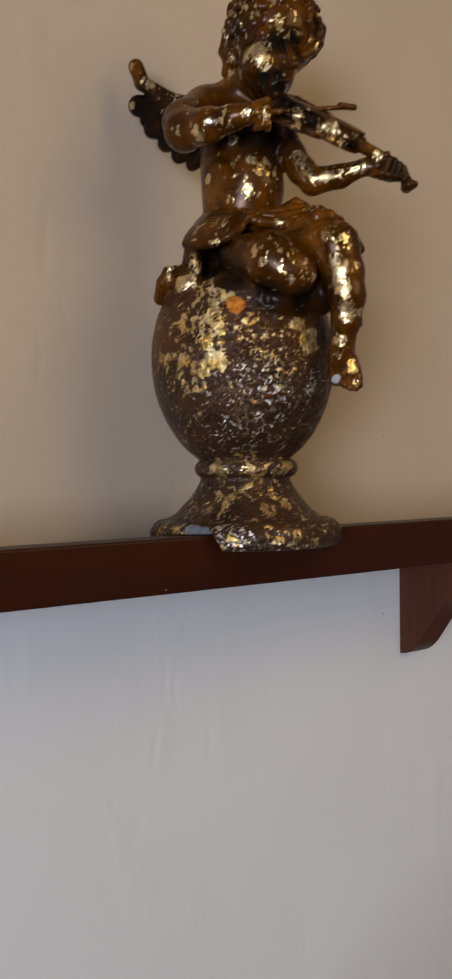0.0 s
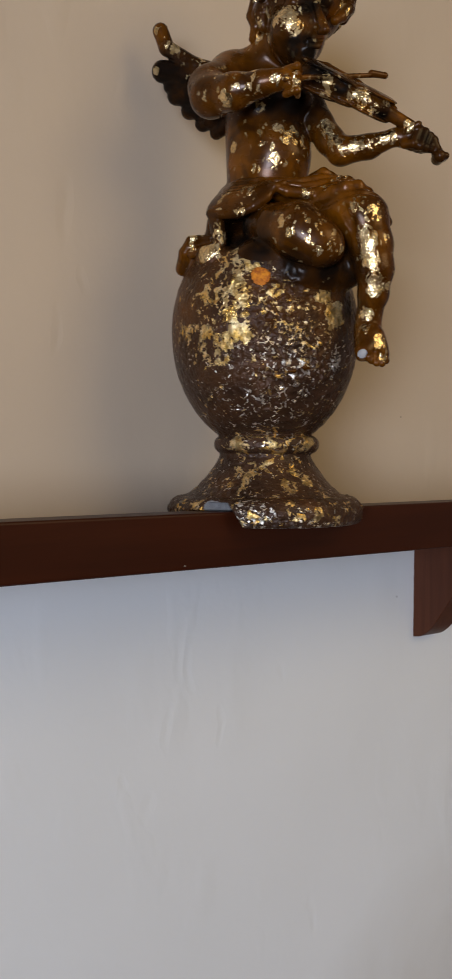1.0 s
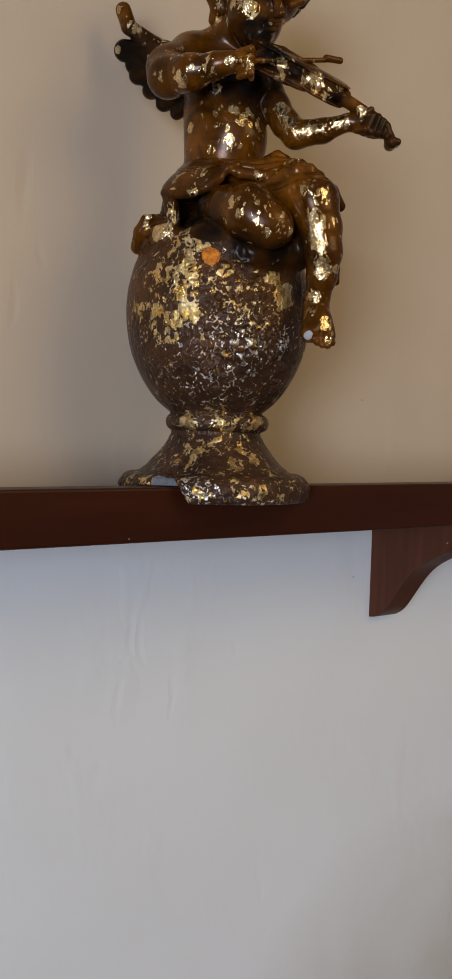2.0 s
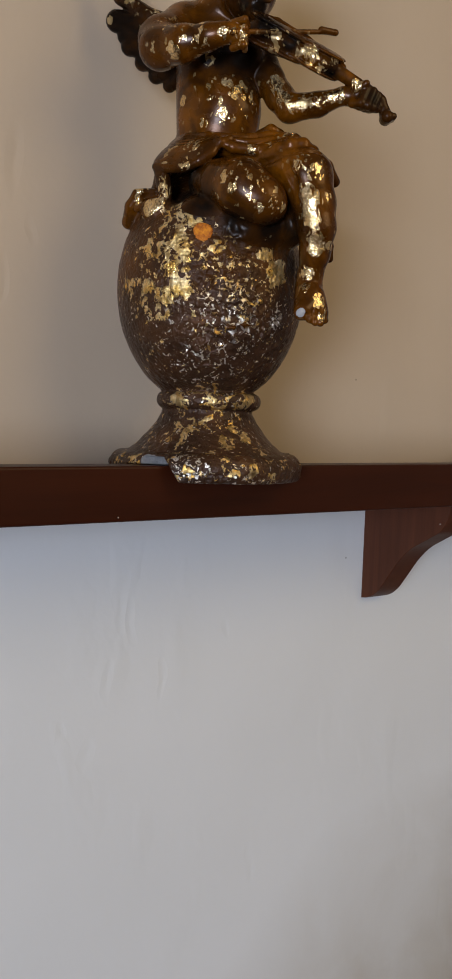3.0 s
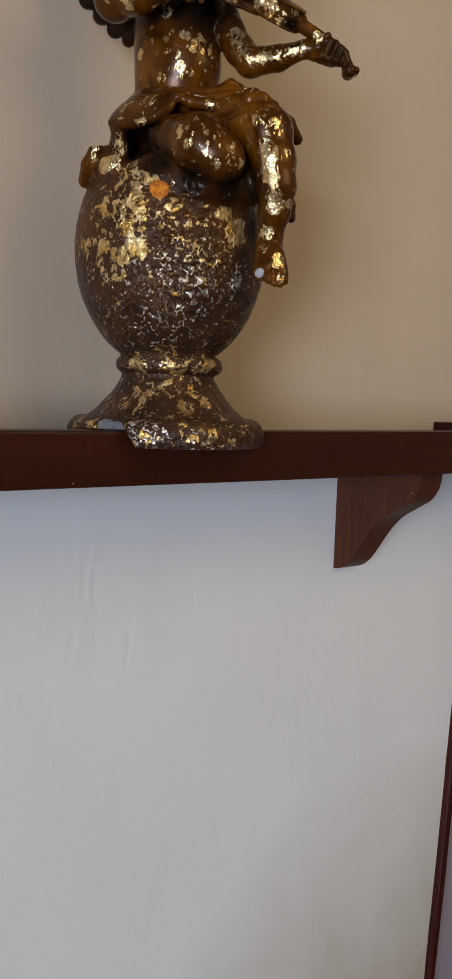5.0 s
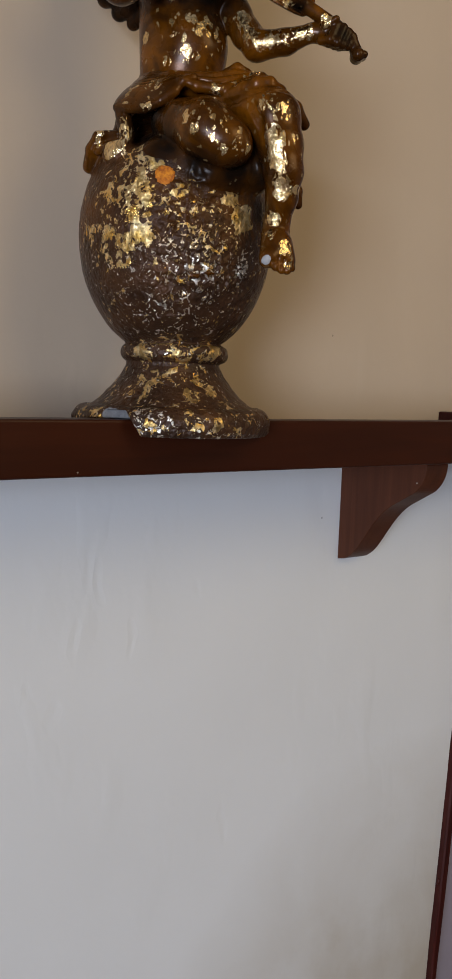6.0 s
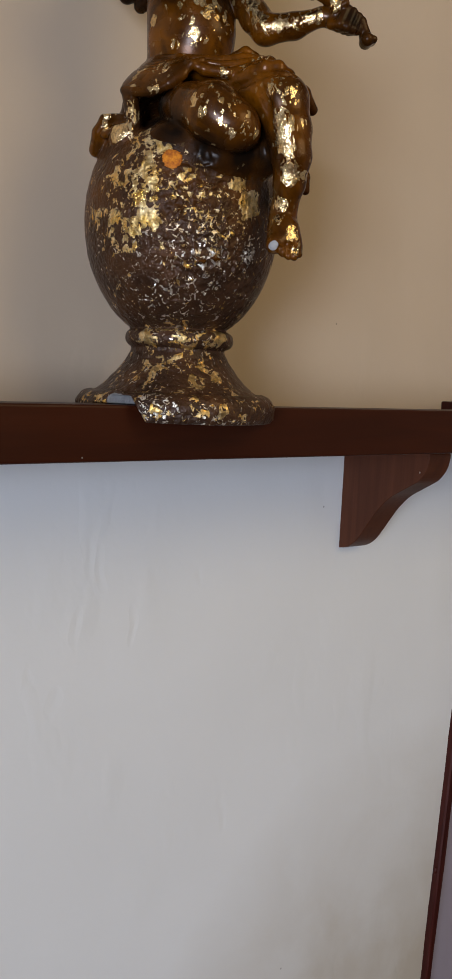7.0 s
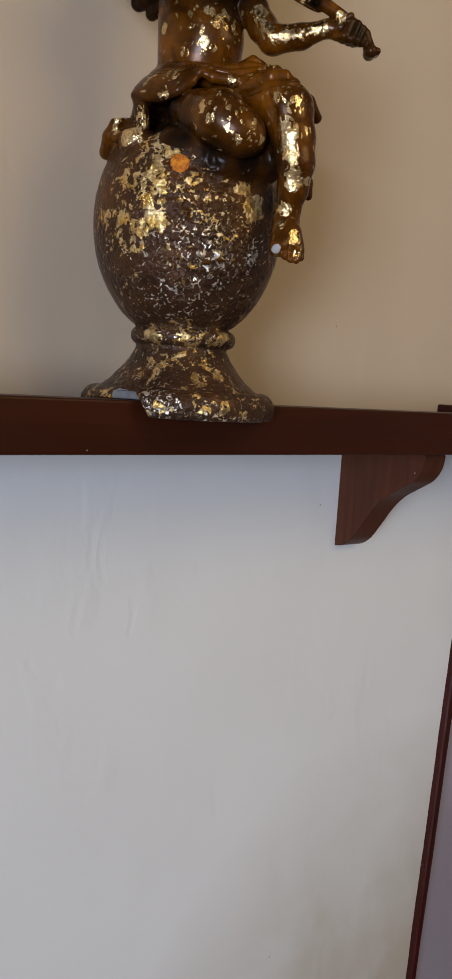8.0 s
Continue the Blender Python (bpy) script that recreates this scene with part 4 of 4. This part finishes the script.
    c.limb(P(0.030, 0.0635, 0.1990), P(0.066, 0.053, 0.1990), 0.0165, 0.0145, 0.012)
    c.chain([(P(-0.002, 0.040, 0.2360), 0.0190), (P(0.0070, 0.060, 0.2305), 0.0200), (P(0.0215, 0.076, 0.2248), 0.0228), (P(0.0375, 0.082, 0.2150), 0.0186)], 0.003)
    c.egg(P(0.030, 0.082, 0.2170), (0.0290, 0.0200, 0.0205), 0.004, turn=(0, 26, 0))
    c.limb(P(0.058, 0.050, 0.2260), P(0.068, 0.052, 0.2040), 0.0150, 0.0120, 0.006)
    # loincloth: the folded skirt falls to a hem over the hollow beside the knee
    waist = [(-0.0290, 0.008, 0.2760), (-0.0255, 0.022, 0.2750), (-0.0175, 0.032, 0.2735), (-0.0080, 0.040, 0.2720), (0.0010, 0.046, 0.2710)]
    bulge = [(-0.0405, 0.022, 0.2640), (-0.0350, 0.037, 0.2620), (-0.0240, 0.047, 0.2610), (-0.0120, 0.054, 0.2625), (-0.0005, 0.056, 0.2655)]
    lower = [(-0.0470, 0.034, 0.2530), (-0.0390, 0.046, 0.2505), (-0.0265, 0.054, 0.2490), (-0.0135, 0.060, 0.2530), (-0.0020, 0.060, 0.2590)]
    hem = [(-0.0480, 0.042, 0.2460), (-0.0395, 0.050, 0.2435), (-0.0265, 0.057, 0.2425), (-0.0132, 0.063, 0.2475), (-0.0025, 0.062, 0.2555)]
    c.sheet([waist, bulge, lower, hem], 0.0028, 0.002)
    c.chain([(P(*q), 0.0031) for q in hem], 0.002)
    c.limb(P(-0.030, 0.004, 0.268), P(-0.012, 0.026, 0.264), 0.0110, 0.0110, 0.006)
    # its gathered front, in folds that fan out from the hem's end
    c.chain([(P(-0.002, 0.042, 0.2650), 0.0075), (P(0.0225, 0.047, 0.2635), 0.0080), (P(0.0480, 0.048, 0.2650), 0.0080), (P(0.0660, 0.045, 0.2680), 0.0070), (P(0.0800, 0.038, 0.2600), 0.0055)], 0.004)
    c.chain([(P(-0.0230, 0.026, 0.2755), 0.0036), (P(-0.0060, 0.044, 0.2728), 0.0036), (P(0.0225, 0.050, 0.2712), 0.0036), (P(0.0440, 0.046, 0.2752), 0.0040), (P(0.0600, 0.043, 0.2752), 0.0042)], 0.0015)
    c.chain([(P(0.0010, 0.060, 0.2650), 0.0030), (P(0.0140, 0.0605, 0.2605), 0.0044), (P(0.0335, 0.060, 0.2590), 0.0046), (P(0.0500, 0.058, 0.2630), 0.0050), (P(0.0645, 0.052, 0.2705), 0.0058), (P(0.0770, 0.045, 0.2665), 0.0052), (P(0.0840, 0.040, 0.2580), 0.0044)], 0.0018)
    c.chain([(P(0.0080, 0.054, 0.2685), 0.0024), (P(0.0260, 0.056, 0.2662), 0.0030), (P(0.0440, 0.054, 0.2690), 0.0034), (P(0.0580, 0.050, 0.2740), 0.0034)], 0.0012)
    c.chain([(P(0.0380, 0.034, 0.2790), 0.0040), (P(0.0465, 0.040, 0.2815), 0.0046), (P(0.0545, 0.038, 0.2790), 0.0040)], 0.002)
    c.chain([(P(-0.0035, 0.061, 0.2560), 0.0034), (P(0.0040, 0.061, 0.2640), 0.0034), (P(0.0120, 0.058, 0.2680), 0.0030)], 0.0015)
    # a crease parts the cloth from the thigh below it
    c.chain_cut([P(0.0360, 0.0640, 0.2475), P(0.0440, 0.0735, 0.2490), P(0.0500, 0.0790, 0.2515), P(0.0600, 0.0835, 0.2550), P(0.0700, 0.0860, 0.2562), P(0.0800, 0.0830, 0.2535)], 0.0030)
    c.chain([(P(0.0400, 0.0620, 0.2550), 0.0036), (P(0.0500, 0.0690, 0.2590), 0.0042), (P(0.0600, 0.0725, 0.2620), 0.0046), (P(0.0700, 0.0720, 0.2628), 0.0046), (P(0.0790, 0.0650, 0.2590), 0.0044), (P(0.0850, 0.0520, 0.2530), 0.0044)], 0.003)
    # its end: a ribbon down to a curl with a flat facet
    c.limb(P(-0.0420, 0.020, 0.2440), P(-0.0440, 0.024, 0.2260), 0.0080, 0.0085, 0.003)
    c.limb(P(-0.0440, 0.024, 0.2280), P(-0.0640, 0.016, 0.2120), 0.0085, 0.0080, 0.003)
    c.sheet([[(-0.0478, 0.043, 0.2450), (-0.0440, 0.046, 0.2440), (-0.0400, 0.047, 0.2435)], [(-0.0465, 0.043, 0.2370), (-0.0425, 0.048, 0.2370), (-0.0385, 0.045, 0.2375)], [(-0.0448, 0.043, 0.2280), (-0.0410, 0.049, 0.2285), (-0.0372, 0.046, 0.2290)], [(-0.0430, 0.044, 0.2200), (-0.0400, 0.049, 0.2200), (-0.0370, 0.046, 0.2205)]], 0.0022, 0.0016)
    c.sheet([[(-0.0650, 0.030, 0.2275), (-0.0560, 0.033, 0.2280), (-0.0470, 0.038, 0.2270)], [(-0.0655, 0.026, 0.2210), (-0.0570, 0.028, 0.2220), (-0.0470, 0.036, 0.2225)], [(-0.0640, 0.030, 0.2130), (-0.0560, 0.036, 0.2160), (-0.0440, 0.042, 0.2190)]], 0.0020, 0.002)
    c.sheet([[(-0.0560, 0.042, 0.2160), (-0.0480, 0.046, 0.2178), (-0.0410, 0.049, 0.2190)], [(-0.0558, 0.044, 0.2100), (-0.0480, 0.049, 0.2110), (-0.0410, 0.051, 0.2120)], [(-0.0545, 0.043, 0.2040), (-0.0490, 0.047, 0.2045), (-0.0435, 0.049, 0.2065)]], 0.0022, 0.0014)
    c.limb(P(-0.0520, 0.036, 0.2100), P(-0.0440, 0.040, 0.2110), 0.0080, 0.0080, 0.002)
    c.chain([(P(-0.0640, 0.028, 0.2265), 0.0040), (P(-0.0685, 0.023, 0.2170), 0.0054), (P(-0.0705, 0.016, 0.2050), 0.0062)], 0.002)
    c.limb(P(0.0830, 0.036, 0.2630), P(0.0955, 0.026, 0.2570), 0.0065, 0.0062, 0.003)
    c.limb(P(0.0955, 0.026, 0.2570), P(0.1045, 0.020, 0.2465), 0.0062, 0.0050, 0.003)
    c.chain([(P(0.0960, 0.034, 0.205), 0.004), (P(0.1000, 0.032, 0.190), 0.0042), (P(0.1012, 0.031, 0.1795), 0.0036)], 0.002)
    c.limb(P(0.0520, 0.084, 0.2500), P(0.0605, 0.090, 0.2300), 0.0042, 0.0042, 0.002, cut=True)
    c.limb(P(0.0605, 0.090, 0.2300), P(0.0655, 0.092, 0.2030), 0.0042, 0.0036, 0.002, cut=True)
    # the foot is broken: it straddles the shelf's lip, and plaster shows at the break
    a = radians(TURN)
    x, y, z = np.meshgrid(GX, GY, GZ[GZ < 0.012], indexing="ij")
    yw = STATUE[1] + x * math.sin(a) + y * math.cos(a)
    gap = np.maximum(np.abs(yw - (-D + 0.016)) - 0.0168, z - 0.0004)
    low = (slice(None), slice(None), slice(0, z.shape[2]))
    c.d[low] = np.maximum(c.d[low], -gap)
    c.d[low] = np.maximum(c.d[low], -0.013 - z)
    slant = np.maximum(np.maximum(x - (-0.0345 - 0.62 * (z - 0.008)), z - 0.0075), y + 0.062)
    c.d[low] = np.maximum(c.d[low], -slant)
    return c


clay = cherub()
verts, quads = clay.skin()
me = bpy.data.meshes.new("statue")
me.from_pydata(verts.tolist(), [], quads.tolist())
me.materials.append(GILT)
for name, (sharp, rows) in WEAR_AND_LIGHT.items():
    me.attributes.new(name, "FLOAT", "POINT").data.foreach_set("value", spot_share(verts, rows, sharp))
me.polygons.foreach_set("use_smooth", np.ones(len(me.polygons), bool))
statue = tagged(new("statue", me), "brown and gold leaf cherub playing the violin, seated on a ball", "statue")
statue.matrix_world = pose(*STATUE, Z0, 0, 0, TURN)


# ---- price sticker on the ball ----


def dab():
    """A frayed round of orange paper that follows the ball."""
    bm, rnd = bmesh.new(), random.Random(3)
    at, rings, rays = Vector((-0.0085, 0, 0.1895)), 5, 64
    edge = [0.0076 * (1 + 0.04 * math.sin(3 * k * 0.098 + 1) + rnd.uniform(-0.09, 0.08)) for k in range(rays)]

    def out(x, z, lift):
        q = 1 - ((x - BALL[0]) / BALL_R[0]) ** 2 - ((z - BALL[2]) / BALL_R[2]) ** 2
        return (x, -BALL_R[1] * math.sqrt(q) - lift, z)

    for lift in (0.0013, -0.0008):
        mid = bm.verts.new(out(at.x, at.z, lift))
        last = None
        for r in range(1, rings + 1):
            row = [bm.verts.new(out(at.x + edge[k] * r / rings * math.cos(k * 2 * math.pi / rays), at.z + edge[k] * r / rings * math.sin(k * 2 * math.pi / rays), lift)) for k in range(rays)]
            for k in range(rays):
                n = (k + 1) % rays
                if last:
                    bm.faces.new((last[k], last[n], row[n], row[k]))
                else:
                    bm.faces.new((mid, row[n], row[k]))
            last = row
        if lift > 0:
            upper = last
    for k in range(rays):
        n = (k + 1) % rays
        bm.faces.new((upper[k], upper[n], last[n], last[k]))
    bmesh.ops.recalc_face_normals(bm, faces=bm.faces)
    return bm


sticker = tagged(link("sticker", dab(), ORANGE, smooth=True), "frayed round orange paper sticker on the ball", "sticker")
sticker.matrix_world = statue.matrix_world
